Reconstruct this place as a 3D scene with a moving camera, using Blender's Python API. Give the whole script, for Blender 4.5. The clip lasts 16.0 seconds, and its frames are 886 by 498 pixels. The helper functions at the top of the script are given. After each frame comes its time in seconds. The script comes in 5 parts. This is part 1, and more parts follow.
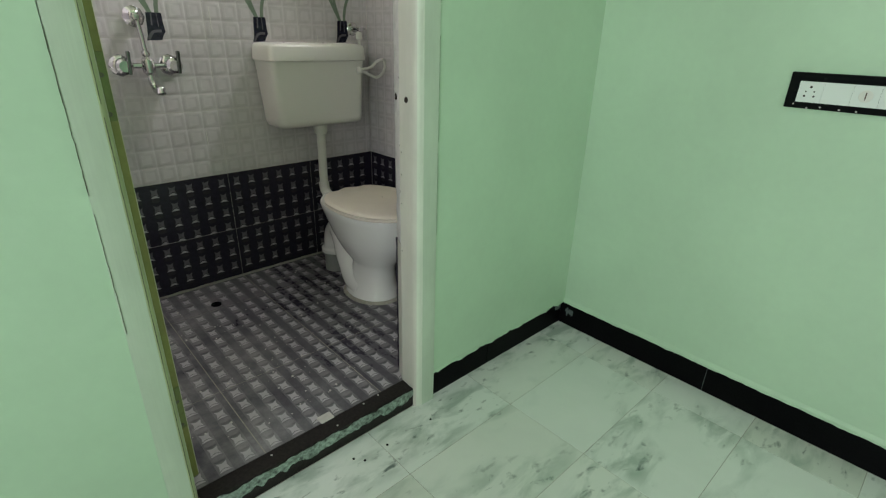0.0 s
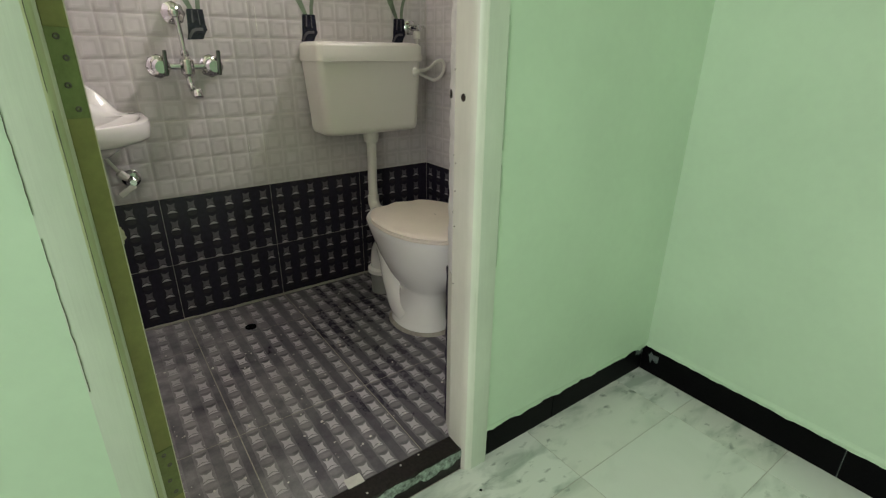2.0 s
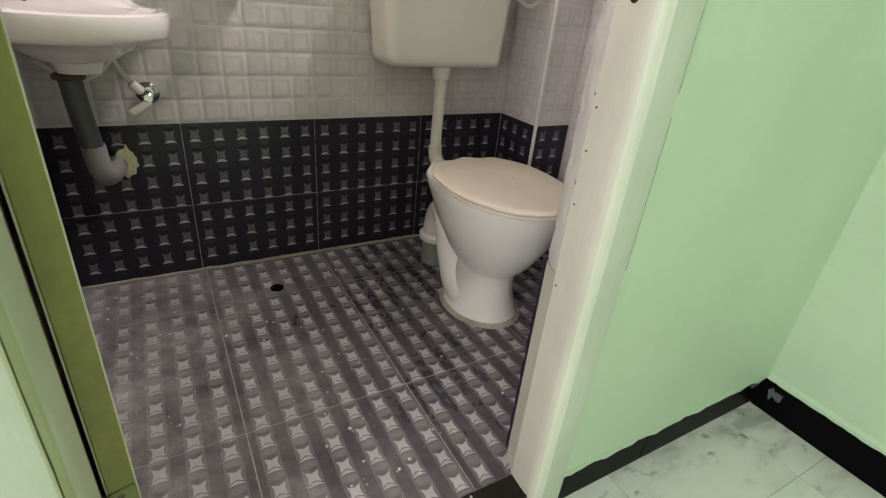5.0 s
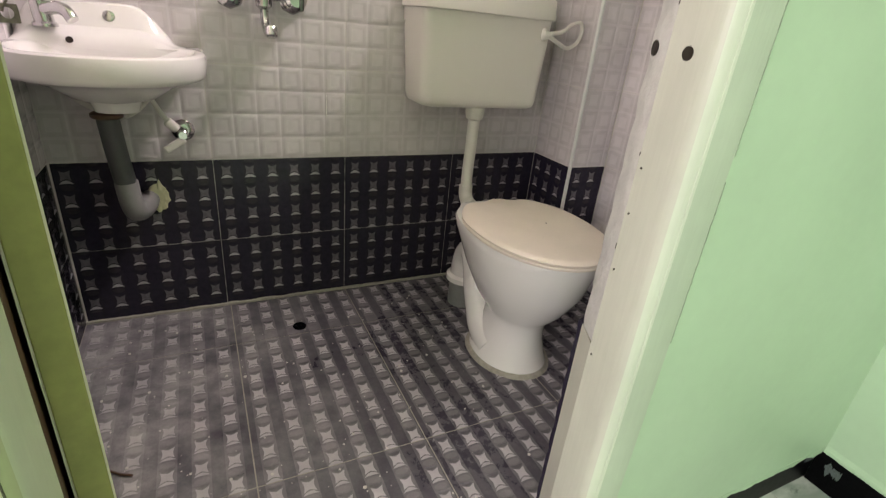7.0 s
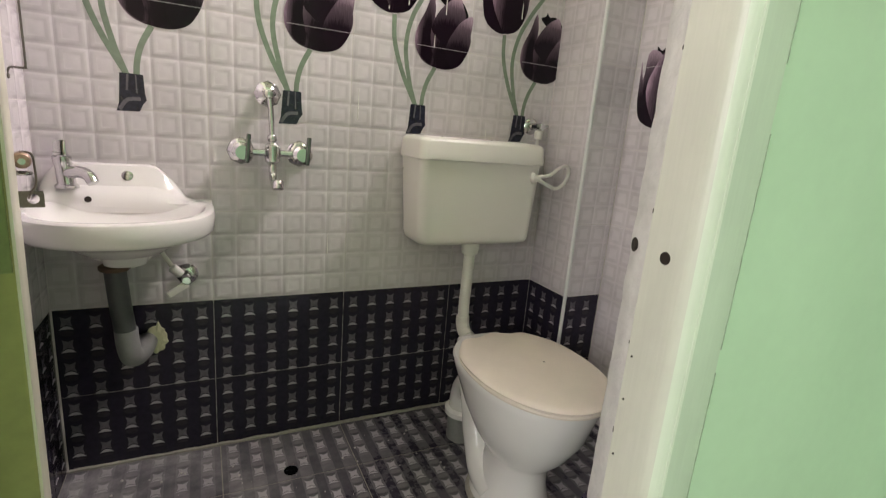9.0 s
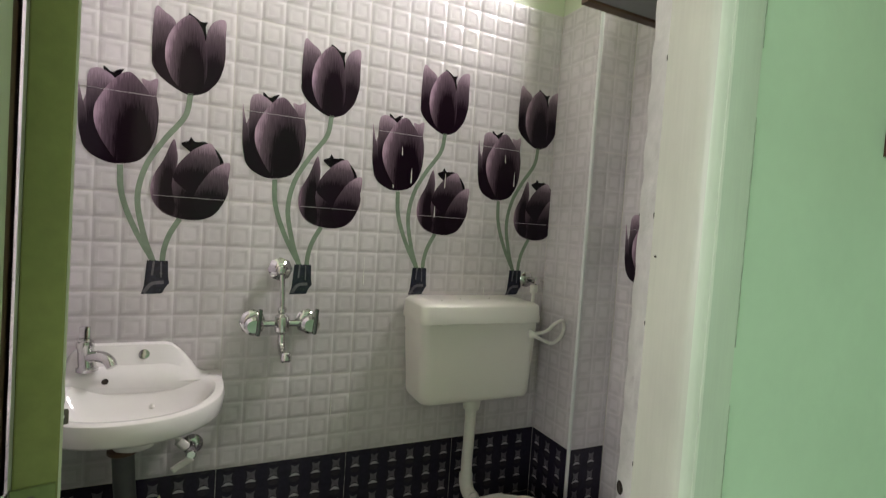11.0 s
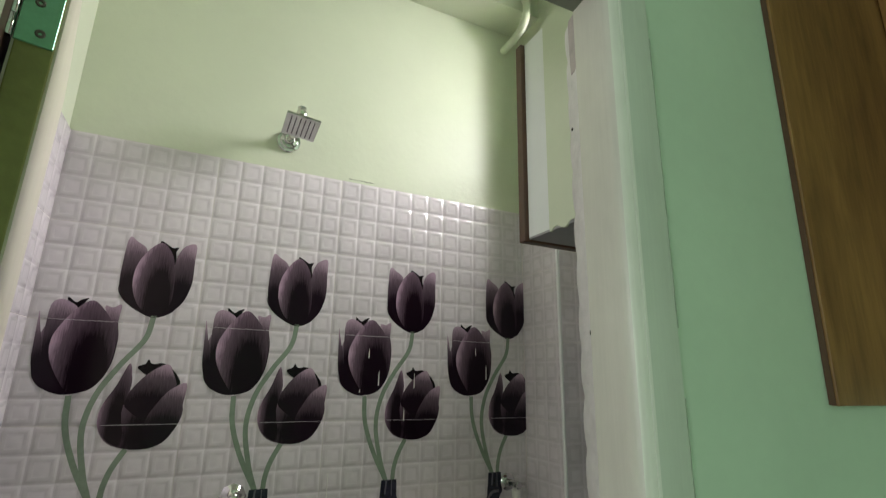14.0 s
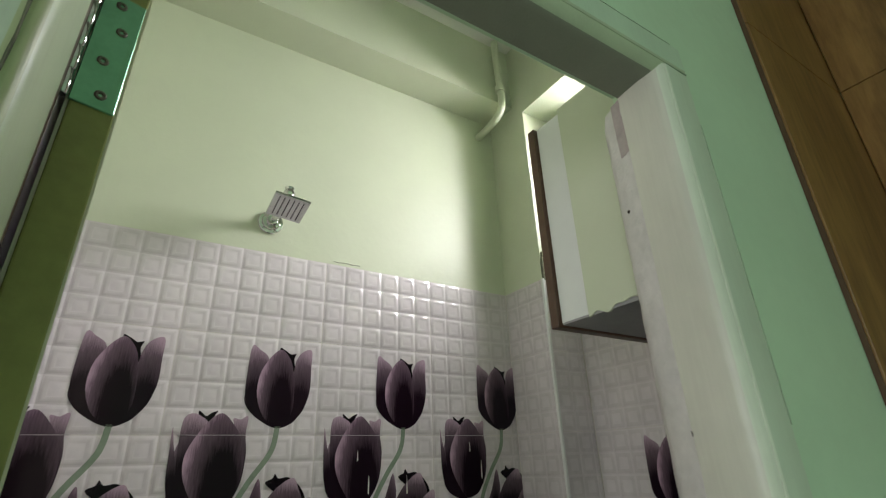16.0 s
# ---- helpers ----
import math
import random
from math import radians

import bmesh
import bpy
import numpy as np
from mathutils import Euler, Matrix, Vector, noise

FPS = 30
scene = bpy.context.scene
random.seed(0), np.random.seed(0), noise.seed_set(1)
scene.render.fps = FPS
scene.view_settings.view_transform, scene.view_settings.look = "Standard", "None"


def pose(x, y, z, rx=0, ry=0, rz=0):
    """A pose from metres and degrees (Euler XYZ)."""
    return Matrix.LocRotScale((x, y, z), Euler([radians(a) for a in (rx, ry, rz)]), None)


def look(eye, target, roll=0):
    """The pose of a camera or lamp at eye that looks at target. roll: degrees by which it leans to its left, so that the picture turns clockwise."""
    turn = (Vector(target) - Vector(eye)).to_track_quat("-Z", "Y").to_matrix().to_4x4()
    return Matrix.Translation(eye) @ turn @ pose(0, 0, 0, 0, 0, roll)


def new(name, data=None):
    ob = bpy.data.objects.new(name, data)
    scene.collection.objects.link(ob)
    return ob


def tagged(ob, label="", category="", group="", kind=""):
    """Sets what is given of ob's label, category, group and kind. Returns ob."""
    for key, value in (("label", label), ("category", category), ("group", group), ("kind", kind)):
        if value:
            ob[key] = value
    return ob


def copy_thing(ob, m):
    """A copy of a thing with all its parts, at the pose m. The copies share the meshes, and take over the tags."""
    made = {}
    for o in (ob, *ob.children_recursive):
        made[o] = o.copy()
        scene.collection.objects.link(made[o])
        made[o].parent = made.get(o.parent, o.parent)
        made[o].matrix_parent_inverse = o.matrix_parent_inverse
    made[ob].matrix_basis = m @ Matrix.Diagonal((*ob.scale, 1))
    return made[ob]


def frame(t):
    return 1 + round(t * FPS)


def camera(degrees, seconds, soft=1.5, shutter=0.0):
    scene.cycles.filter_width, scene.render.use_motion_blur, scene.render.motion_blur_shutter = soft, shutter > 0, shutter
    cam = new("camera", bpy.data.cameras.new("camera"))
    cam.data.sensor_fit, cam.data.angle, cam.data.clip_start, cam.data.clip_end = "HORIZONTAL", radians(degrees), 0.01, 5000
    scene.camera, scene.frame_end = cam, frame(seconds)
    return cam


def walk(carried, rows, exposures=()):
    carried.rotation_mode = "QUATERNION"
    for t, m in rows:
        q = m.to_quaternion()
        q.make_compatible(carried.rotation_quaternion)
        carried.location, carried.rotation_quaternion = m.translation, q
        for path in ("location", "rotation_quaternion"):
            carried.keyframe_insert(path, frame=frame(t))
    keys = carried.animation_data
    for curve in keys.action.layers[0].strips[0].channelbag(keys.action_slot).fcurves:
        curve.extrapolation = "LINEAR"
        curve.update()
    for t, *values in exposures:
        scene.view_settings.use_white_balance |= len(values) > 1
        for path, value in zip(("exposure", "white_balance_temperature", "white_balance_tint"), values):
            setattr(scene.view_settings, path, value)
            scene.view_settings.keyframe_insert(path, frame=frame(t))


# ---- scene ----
cam = camera(84.3, 16.0, soft=1.2, shutter=0.4)
PATH = [
    (0, (0.08, 0.032, 1.08), (1.335, 1.37, 0.281), 1.5),
    (0.5, (0.072, 0.062, 1.083), (1.314, 1.416, 0.293), 1.5),
    (1, (0.115, 0.11, 1.069), (1.318, 1.508, 0.294), 1.1),
    (1.5, (0.2, 0.17, 1.045), (1.331, 1.63, 0.278), 0.5),
    (2, (0.25, 0.226, 1.021), (1.332, 1.728, 0.263), 0.6),
    (2.5, (0.265, 0.301, 0.988), (1.316, 1.822, 0.226), 1.3),
    (3, (0.266, 0.388, 0.962), (1.36, 1.86, 0.163), 3.4),
    (3.5, (0.266, 0.446, 0.935), (1.366, 1.886, 0.089), 4.7),
    (4, (0.288, 0.487, 0.912), (1.347, 1.93, 0.021), 5.4),
    (6.3, (0.394, 0.603, 0.921), (1.208, 2.188, 0.012), 5.4),
    (6.5, (0.391, 0.605, 0.921), (1.211, 2.196, 0.029), 5.5),
    (7, (0.381, 0.611, 0.938), (1.22, 2.224, 0.106), 5.7),
    (7.5, (0.378, 0.617, 0.967), (1.233, 2.262, 0.216), 5.6),
    (8, (0.383, 0.625, 0.995), (1.253, 2.3, 0.335), 5.4),
    (8.5, (0.388, 0.634, 1.031), (1.267, 2.344, 0.478), 5.0),
    (9, (0.386, 0.633, 1.053), (1.256, 2.374, 0.591), 4.8),
    (9.5, (0.388, 0.636, 1.086), (1.255, 2.4, 0.719), 4.2),
    (9.7, (0.382, 0.632, 1.108), (1.25, 2.405, 0.785), 3.9),
    (11.8, (0.361, 0.58, 1.338), (1.209, 2.39, 1.378), 4.1),
    (12, (0.359, 0.577, 1.348), (1.211, 2.384, 1.423), 4.0),
    (12.5, (0.38, 0.573, 1.372), (1.225, 2.376, 1.562), 3.5),
    (13, (0.401, 0.567, 1.399), (1.251, 2.353, 1.691), 2.8),
    (13.5, (0.411, 0.563, 1.417), (1.26, 2.33, 1.817), 1.9),
    (14, (0.426, 0.56, 1.438), (1.257, 2.308, 1.944), 1.2),
    (14.5, (0.422, 0.557, 1.446), (1.256, 2.269, 2.057), 0.3),
    (15, (0.412, 0.568, 1.456), (1.243, 2.239, 2.175), -0.3),
    (15.5, (0.373, 0.615, 1.462), (1.246, 2.233, 2.247), -1.1),
    (16, (0.313, 0.691, 1.471), (1.301, 2.229, 2.282), -2.0),
]
EXPOSURES = [
    (0.0, -0.02, 6300, 12),
    (2.0, 0.16, 6800, 18),
    (3.5, 0.38, 6850, 23),
    (7.0, 0.77, 6950, 26),
    (9.0, 0.58, 6800, 22),
    (12.0, -0.22, 6450, 14),
    (14.0, -0.52, 6400, 13),
    (16.0, -0.62, 6400, 12),
]
walk(cam, [(t, look(eye, target, roll)) for t, eye, target, roll in PATH], EXPOSURES)

# ---- world and light ----
world = bpy.data.worlds.new("world")
scene.world = world
world.use_nodes = True
sky = world.node_tree.nodes.new("ShaderNodeTexSky")
sky.sky_type, sky.sun_disc = "NISHITA", False
sky.sun_elevation, sky.sun_rotation = radians(50), radians(60)
world.node_tree.links.new(sky.outputs[0], world.node_tree.nodes["Background"].inputs[0])
world.node_tree.nodes["Background"].inputs[1].default_value = 0.1


def window_light(name, place, target, width, height, watts, colour):
    """Daylight that enters at an opening."""
    data = bpy.data.lights.new(name, "AREA")
    data.shape, data.size, data.size_y = "RECTANGLE", width, height
    data.energy, data.color = watts, colour
    ob = new(name, data)
    ob.matrix_world = look(place, target)
    return ob


window_light("vent_daylight", (1.92, 1.54, 2.78), (0.50, 1.80, 1.70), 0.46, 0.68, 118, (1.0, 0.965, 0.965))
# The source of the room's light is unseen; this one is assumed.
window_light("assumed_room_light", (-1.80, -0.75, 1.65), (0.0, -0.75, 1.65), 1.5, 1.3, 48, (0.97, 1.0, 0.98))


# ---- materials ----
def node_mat(name):
    m = bpy.data.materials.new(name)
    m.use_nodes = True
    return m, m.node_tree, m.node_tree.nodes["Principled BSDF"]


def add(tree, kind, **values):
    n = tree.nodes.new(kind)
    for key, value in values.items():
        n.inputs[key.replace("_", " ")].default_value = value
    return n


def ramp(tree, source, stops):
    r = tree.nodes.new("ShaderNodeValToRGB")
    while len(r.color_ramp.elements) < len(stops):
        r.color_ramp.elements.new(0.5)
    for e, (at, c) in zip(r.color_ramp.elements, stops):
        e.position, e.color = at, (*c, 1)
    tree.links.new(source, r.inputs[0])
    return r.outputs[0]


def mix(tree, fac, a, b, mode="MIX"):
    n = tree.nodes.new("ShaderNodeMix")
    n.data_type, n.blend_type = "RGBA", mode
    for sock, v in ((n.inputs[0], fac), (n.inputs[6], a), (n.inputs[7], b)):
        if isinstance(v, (int, float)):
            sock.default_value = v
        elif isinstance(v, tuple):
            sock.default_value = (*v, 1)
        else:
            tree.links.new(v, sock)
    return n.outputs[2]


def noise_of(tree, scale, detail=4.0, rough=0.55, stretch=None, coords="Position"):
    if coords == "Position":
        src = tree.nodes.new("ShaderNodeNewGeometry").outputs["Position"]
    else:
        src = tree.nodes.new("ShaderNodeTexCoord").outputs[coords]
    if stretch:
        mp = tree.nodes.new("ShaderNodeMapping")
        mp.inputs["Scale"].default_value = stretch
        tree.links.new(src, mp.inputs[0])
        src = mp.outputs[0]
    n = add(tree, "ShaderNodeTexNoise", Scale=scale, Detail=detail, Roughness=rough)
    tree.links.new(src, n.inputs["Vector"])
    return n.outputs["Fac"]


def bump(tree, bsdf, height, strength, distance=0.002):
    b = add(tree, "ShaderNodeBump", Strength=strength, Distance=distance)
    tree.links.new(height, b.inputs["Height"])
    tree.links.new(b.outputs[0], bsdf.inputs["Normal"])


def surface(name, base, rough=0.5, metal=0.0, vary=0.12, scale=6.0, fine=90.0, grain=0.15, relief=0.001, coat=0.0, per_piece=0.0, spec=0.5):
    """A plain surface with stains at one scale and grain at another."""
    m, t, b = node_mat(name)
    lo = tuple(c * (1 - vary) for c in base)
    hi = tuple(min(1, c * (1 + vary)) for c in base)
    broad = ramp(t, noise_of(t, scale, 5), [(0.3, lo), (0.7, hi)])
    grains = noise_of(t, fine, 3)
    col = mix(t, 0.25 * vary / 0.12, broad, ramp(t, grains, [(0.3, lo), (0.7, hi)]))
    if per_piece:
        info = t.nodes.new("ShaderNodeObjectInfo").outputs["Random"]
        col = mix(t, per_piece, col, ramp(t, info, [(0.0, tuple(c * 0.7 for c in base)), (1.0, tuple(min(1, c * 1.2) for c in base))]))
    t.links.new(col, b.inputs["Base Color"])
    b.inputs["Metallic"].default_value = metal
    rr = t.nodes.new("ShaderNodeMapRange")
    rr.inputs[3].default_value, rr.inputs[4].default_value = max(0.02, rough * 0.8), min(1, rough * 1.25)
    t.links.new(noise_of(t, scale * 2.3, 4), rr.inputs[0])
    t.links.new(rr.outputs[0], b.inputs["Roughness"])
    b.inputs["Coat Weight"].default_value = coat
    b.inputs["Specular IOR Level"].default_value = spec
    b.inputs["Coat Roughness"].default_value = 0.08
    if grain:
        bump(t, b, grains, grain, relief)
    return m


def brushed(name, base):
    """Enamel brushed on along the upright, with dirt in the strokes."""
    m, t, b = node_mat(name)
    strokes = noise_of(t, 6, 6, 0.6, (45, 45, 1.6))
    blot = noise_of(t, 9, 5, 0.6, (1, 1, 0.5))
    body = ramp(t, blot, [(0.3, tuple(c * 0.88 for c in base)), (0.7, tuple(c * 1.06 for c in base))])
    col = mix(t, 0.16, body, ramp(t, strokes, [(0.3, tuple(c * 0.72 for c in base)), (0.65, base)]))
    t.links.new(col, b.inputs["Base Color"])
    b.inputs["Roughness"].default_value = 0.38
    bump(t, b, strokes, 0.22, 0.0012)
    return m


GREEN = surface("mint_green_wall_paint", (0.49, 0.655, 0.475), 0.42, vary=0.08, scale=2.2, fine=45, grain=0.25, relief=0.002)
PALE = surface("pale_yellow_green_wall_paint", (0.56, 0.60, 0.455), 0.45, vary=0.05, scale=2.5, fine=45, grain=0.25, relief=0.002)
WHITEWASH = surface("white_ceiling_paint", (0.78, 0.78, 0.72), 0.7, vary=0.04, scale=2)
FRAME = brushed("cream_enamel_on_frame", (0.63, 0.61, 0.54))
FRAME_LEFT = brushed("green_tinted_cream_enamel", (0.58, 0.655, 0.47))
# Green light from the room's walls is mixed into this enamel colour.
FRAME_GREEN = brushed("enamel_with_green_bounce", (0.53, 0.61, 0.49))
# Right bead: its highlight is painted in as a paler mint.
BEAD = brushed("mint_enamel_with_highlight", (0.68, 0.72, 0.61))
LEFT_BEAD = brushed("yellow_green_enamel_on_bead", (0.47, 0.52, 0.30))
HEAD_FRONT = brushed("mint_enamel_on_frame_head", (0.50, 0.63, 0.49))
# Little light reaches the underside; that shade is put into this darker colour.
HEAD_SOFFIT = brushed("soffit_enamel_in_shade", (0.22, 0.23, 0.18))
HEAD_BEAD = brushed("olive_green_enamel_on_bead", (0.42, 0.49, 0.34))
# The top hinge carries the green wall's reflection in its metal colour.
HINGE_STEEL = surface("hinge_steel_green_reflection", (0.20, 0.42, 0.27), 0.3, 0.85, vary=0.15, scale=30, fine=200, grain=0.1)
OLIVE = surface("yellow_green_paint_on_door_edge", (0.27, 0.26, 0.085), 0.5, vary=0.2, scale=9, fine=70, grain=0.35)
DOORFACE = surface("cream_laminate_door_face", (0.68, 0.64, 0.52), 0.35, vary=0.08, scale=5)
LIME = surface("uneven_white_lime_plaster", (0.66, 0.635, 0.63), 0.5, vary=0.14, scale=26, fine=70, grain=0.6, relief=0.004)
# Shading of the relief is put into the colour as a darker ring.
LIGHT_TILE_RING = surface("warm_grey_glaze_relief_shading", (0.590, 0.545, 0.562), 0.2, vary=0.14, scale=7, fine=50, grain=0.12, relief=0.001)
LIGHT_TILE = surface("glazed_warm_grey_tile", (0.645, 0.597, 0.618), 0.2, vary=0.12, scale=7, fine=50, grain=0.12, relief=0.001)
DARK_BASE = surface("glazed_purple_black_tile", (0.026, 0.0215, 0.036), 0.18, vary=0.3, scale=9, fine=60, grain=0.2, spec=0.3)
DARK_BAND = surface("glazed_charcoal_band", (0.026, 0.022, 0.034), 0.2, vary=0.3, scale=9, fine=60, grain=0.2, spec=0.3)
ARC = surface("glazed_bright_crescent", (0.36, 0.34, 0.37), 0.2, vary=0.2, scale=20, fine=80, grain=0.1)
STAR = surface("glazed_silver_grey_star", (0.125, 0.117, 0.136), 0.22, vary=0.3, scale=20, fine=80, grain=0.1)
LENS = surface("glazed_grey_lens", (0.038, 0.034, 0.043), 0.2, vary=0.25, scale=20, fine=80, grain=0.1)
GROUT = surface("pale_cement_grout", (0.60, 0.56, 0.54), 0.85, vary=0.15, scale=14)
DADO_GROUT = surface("grey_soiled_grout", (0.27, 0.255, 0.25), 0.85, vary=0.8, scale=4, fine=40)
FLOOR_GROUT = surface("dusty_floor_grout", (0.36, 0.335, 0.29), 0.9, vary=0.25, scale=12)
GRANITE = surface("polished_black_granite", (0.0035, 0.0035, 0.004), 0.30, vary=0.4, scale=30, fine=200, grain=0.0, spec=0.05)
SILL = surface("worn_dark_granite_sill", (0.014, 0.011, 0.010), 0.45, vary=0.5, scale=16, fine=120, grain=0.3, spec=0.25)
SMEAR = surface("smeared_pale_green_paint", (0.22, 0.28, 0.24), 0.6, vary=0.7, scale=26, fine=90, grain=0.4)
JOINT = surface("mauve_grey_joint", (0.42, 0.38, 0.40), 0.4, vary=0.15, scale=20)
DUSTY_SMEAR = surface("dusty_grey_smear", (0.10, 0.125, 0.12), 0.7, vary=0.4, scale=60, fine=200, grain=0.3)
PORCELAIN = surface("white_glazed_porcelain", (0.80, 0.77, 0.76), 0.10, vary=0.03, scale=4, grain=0.0, coat=0.3)
LID = surface("dusty_peach_plastic_lid", (0.78, 0.685, 0.61), 0.42, vary=0.06, scale=6, fine=90, grain=0.08)
CISTERN = surface("cream_plastic", (0.80, 0.762, 0.72), 0.28, vary=0.012, scale=0.8, grain=0.0)
CHROME = surface("chrome_plate", (0.62, 0.61, 0.61), 0.09, 1.0, vary=0.05, scale=20, grain=0.0)
STEEL = surface("brushed_steel", (0.50, 0.50, 0.48), 0.16, 1.0, vary=0.12, scale=30, fine=300, grain=0.1)
# Lower hinges: the olive they mirror is put into the steel colour.
OLIVE_STEEL = surface("hinge_steel_olive_reflection", (0.19, 0.21, 0.085), 0.32, 0.5, vary=0.2, scale=30, fine=150, grain=0.2)
OLD_BRASS = surface("rusty_pinkish_brass", (0.42, 0.29, 0.22), 0.42, 0.7, vary=0.3, scale=40, fine=150, grain=0.3)
DARKSTEEL = surface("tarnished_steel", (0.16, 0.14, 0.12), 0.45, 0.8, vary=0.3, scale=30, fine=150, grain=0.3)
MAUVE = surface("mauve_brown_glaze", (0.40, 0.335, 0.34), 0.3, vary=0.2, scale=30)
PVC = surface("dark_grey_pvc", (0.075, 0.078, 0.08), 0.45, vary=0.15, scale=10)
PVC_LIGHT = surface("dusty_grey_pvc", (0.24, 0.24, 0.235), 0.5, vary=0.15, scale=14)
WHITE_PVC = surface("white_plastic", (0.74, 0.72, 0.67), 0.35, vary=0.05, scale=10)
PUTTY = surface("yellowish_wall_putty", (0.56, 0.55, 0.36), 0.9, vary=0.2, scale=25, fine=90, grain=0.5)
BLACK = surface("black_plastic", (0.004, 0.004, 0.005), 0.25, vary=0.2, scale=20, spec=0.12)
# Mixer levers mirror a dark room; that dark is put into their colour.
DARK_CHROME = surface("chrome_dark_reflection", (0.16, 0.16, 0.165), 0.12, 1.0, vary=0.1, scale=20, grain=0.0)
SWITCH = surface("white_switch_plate", (0.76, 0.79, 0.76), 0.3, vary=0.03, scale=10)
BROWN = surface("dark_brown_edge_band", (0.085, 0.042, 0.022), 0.45, vary=0.2, scale=12)
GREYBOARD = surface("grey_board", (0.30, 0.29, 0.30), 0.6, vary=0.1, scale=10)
WHITEBOARD = surface("off_white_laminate", (0.70, 0.71, 0.70), 0.4, vary=0.04, scale=8)
CRACKED = surface("grey_green_crack", (0.30, 0.38, 0.27), 0.9, vary=0.3, scale=40)
CRACK_DARK = surface("dusty_brown_crack", (0.10, 0.105, 0.065), 0.9, vary=0.5, scale=30)
HOLE = surface("dark_hole", (0.02, 0.012, 0.008), 0.9, vary=0.2, scale=30)
STEM = surface("printed_green_stem", (0.20, 0.255, 0.19), 0.16, vary=0.2, scale=30, grain=0.0)
WRAP = surface("printed_navy_wrap", (0.018, 0.018, 0.032), 0.14, vary=0.5, scale=40, grain=0.0)


def petal_material(name, dark, light, centre, spread):
    """Printed petal: dark about a centre, mauve towards its rim."""
    m, t, b = node_mat(name)
    gen = t.nodes.new("ShaderNodeTexCoord").outputs["Generated"]
    off = t.nodes.new("ShaderNodeVectorMath")
    off.operation = "SUBTRACT"
    off.inputs[1].default_value = (centre[0], 0.5, centre[1])
    t.links.new(gen, off.inputs[0])
    wide = t.nodes.new("ShaderNodeVectorMath")
    wide.operation = "MULTIPLY"
    wide.inputs[1].default_value = (spread[0], 0.0, spread[1])
    t.links.new(off.outputs[0], wide.inputs[0])
    far = t.nodes.new("ShaderNodeVectorMath")
    far.operation = "LENGTH"
    t.links.new(wide.outputs[0], far.inputs[0])
    streak = noise_of(t, 5, 4, 0.6, (6, 1, 1), "Generated")
    both = t.nodes.new("ShaderNodeMath")
    both.operation = "MULTIPLY_ADD"
    both.inputs[1].default_value = 0.3
    t.links.new(streak, both.inputs[0])
    t.links.new(far.outputs["Value"], both.inputs[2])
    mid = tuple((a * 3 + c) / 4 for a, c in zip(dark, light))
    t.links.new(ramp(t, both.outputs[0], [(0.50, dark), (0.80, mid), (1.0, light)]), b.inputs["Base Color"])
    b.inputs["Roughness"].default_value = 0.14
    b.inputs["Specular IOR Level"].default_value = 0.2
    return m


PETAL_FRONT = petal_material("printed_plum_petal", (0.009, 0.004, 0.008), (0.48, 0.325, 0.425), (0.64, 0.22), (1.25, 0.88))
PETAL_SIDE = petal_material("printed_mauve_petal", (0.011, 0.005, 0.010), (0.42, 0.30, 0.375), (0.5, 0.05), (0.55, 0.90))
PETAL_BACK = petal_material("printed_black_petal", (0.006, 0.004, 0.006), (0.03, 0.02, 0.03), (0.5, 0.3), (0.6, 0.6))


def marble_material():
    """Polished pale marble; each tile is cut from another part of the block."""
    m, t, b = node_mat("polished_white_green_marble")
    info = t.nodes.new("ShaderNodeObjectInfo").outputs["Random"]
    cut = t.nodes.new("ShaderNodeVectorMath")
    cut.operation = "MULTIPLY_ADD"
    cut.inputs[1].default_value = (17.0, 31.0, 5.0)
    t.links.new(info, cut.inputs[0])
    t.links.new(t.nodes.new("ShaderNodeNewGeometry").outputs["Position"], cut.inputs[2])

    def grain(scale, detail, rough, stretch):
        mp = t.nodes.new("ShaderNodeMapping")
        mp.inputs["Rotation"].default_value = (0, 0, 0.5)
        mp.inputs["Scale"].default_value = stretch
        t.links.new(cut.outputs[0], mp.inputs[0])
        n = add(t, "ShaderNodeTexNoise", Scale=scale, Detail=detail, Roughness=rough, Distortion=0.4)
        t.links.new(mp.outputs[0], n.inputs["Vector"])
        return n.outputs["Fac"]

    body = ramp(t, grain(3.0, 5, 0.6, (1, 1, 1)), [(0.3, (0.63, 0.675, 0.62)), (0.7, (0.80, 0.815, 0.775))])
    body = mix(t, 0.5, body, ramp(t, info, [(0.0, (0.62, 0.63, 0.54)), (0.5, (0.80, 0.82, 0.79)), (1.0, (0.72, 0.76, 0.71))]))
    patches = ramp(t, grain(2.6, 3, 0.5, (1.0, 1.7, 1.0)), [(0.43, (0, 0, 0)), (0.58, (1, 1, 1))])
    smoke = mix(t, 1.0, ramp(t, grain(7.0, 4, 0.55, (1.0, 2.6, 1.0)), [(0.45, (0, 0, 0)), (0.63, (1, 1, 1))]), patches, "MULTIPLY")
    specks = mix(t, 1.0, ramp(t, grain(20, 3, 0.55, (1.0, 2.0, 1.0)), [(0.60, (0, 0, 0)), (0.74, (1, 1, 1))]), patches, "MULTIPLY")
    col = mix(t, mix(t, 0.75, (0, 0, 0), smoke), body, (0.33, 0.40, 0.35))
    col = mix(t, mix(t, 0.85, (0, 0, 0), specks), col, (0.08, 0.11, 0.10))
    t.links.new(col, b.inputs["Base Color"])
    b.inputs["Roughness"].default_value = 0.16
    return m


MARBLE = marble_material()


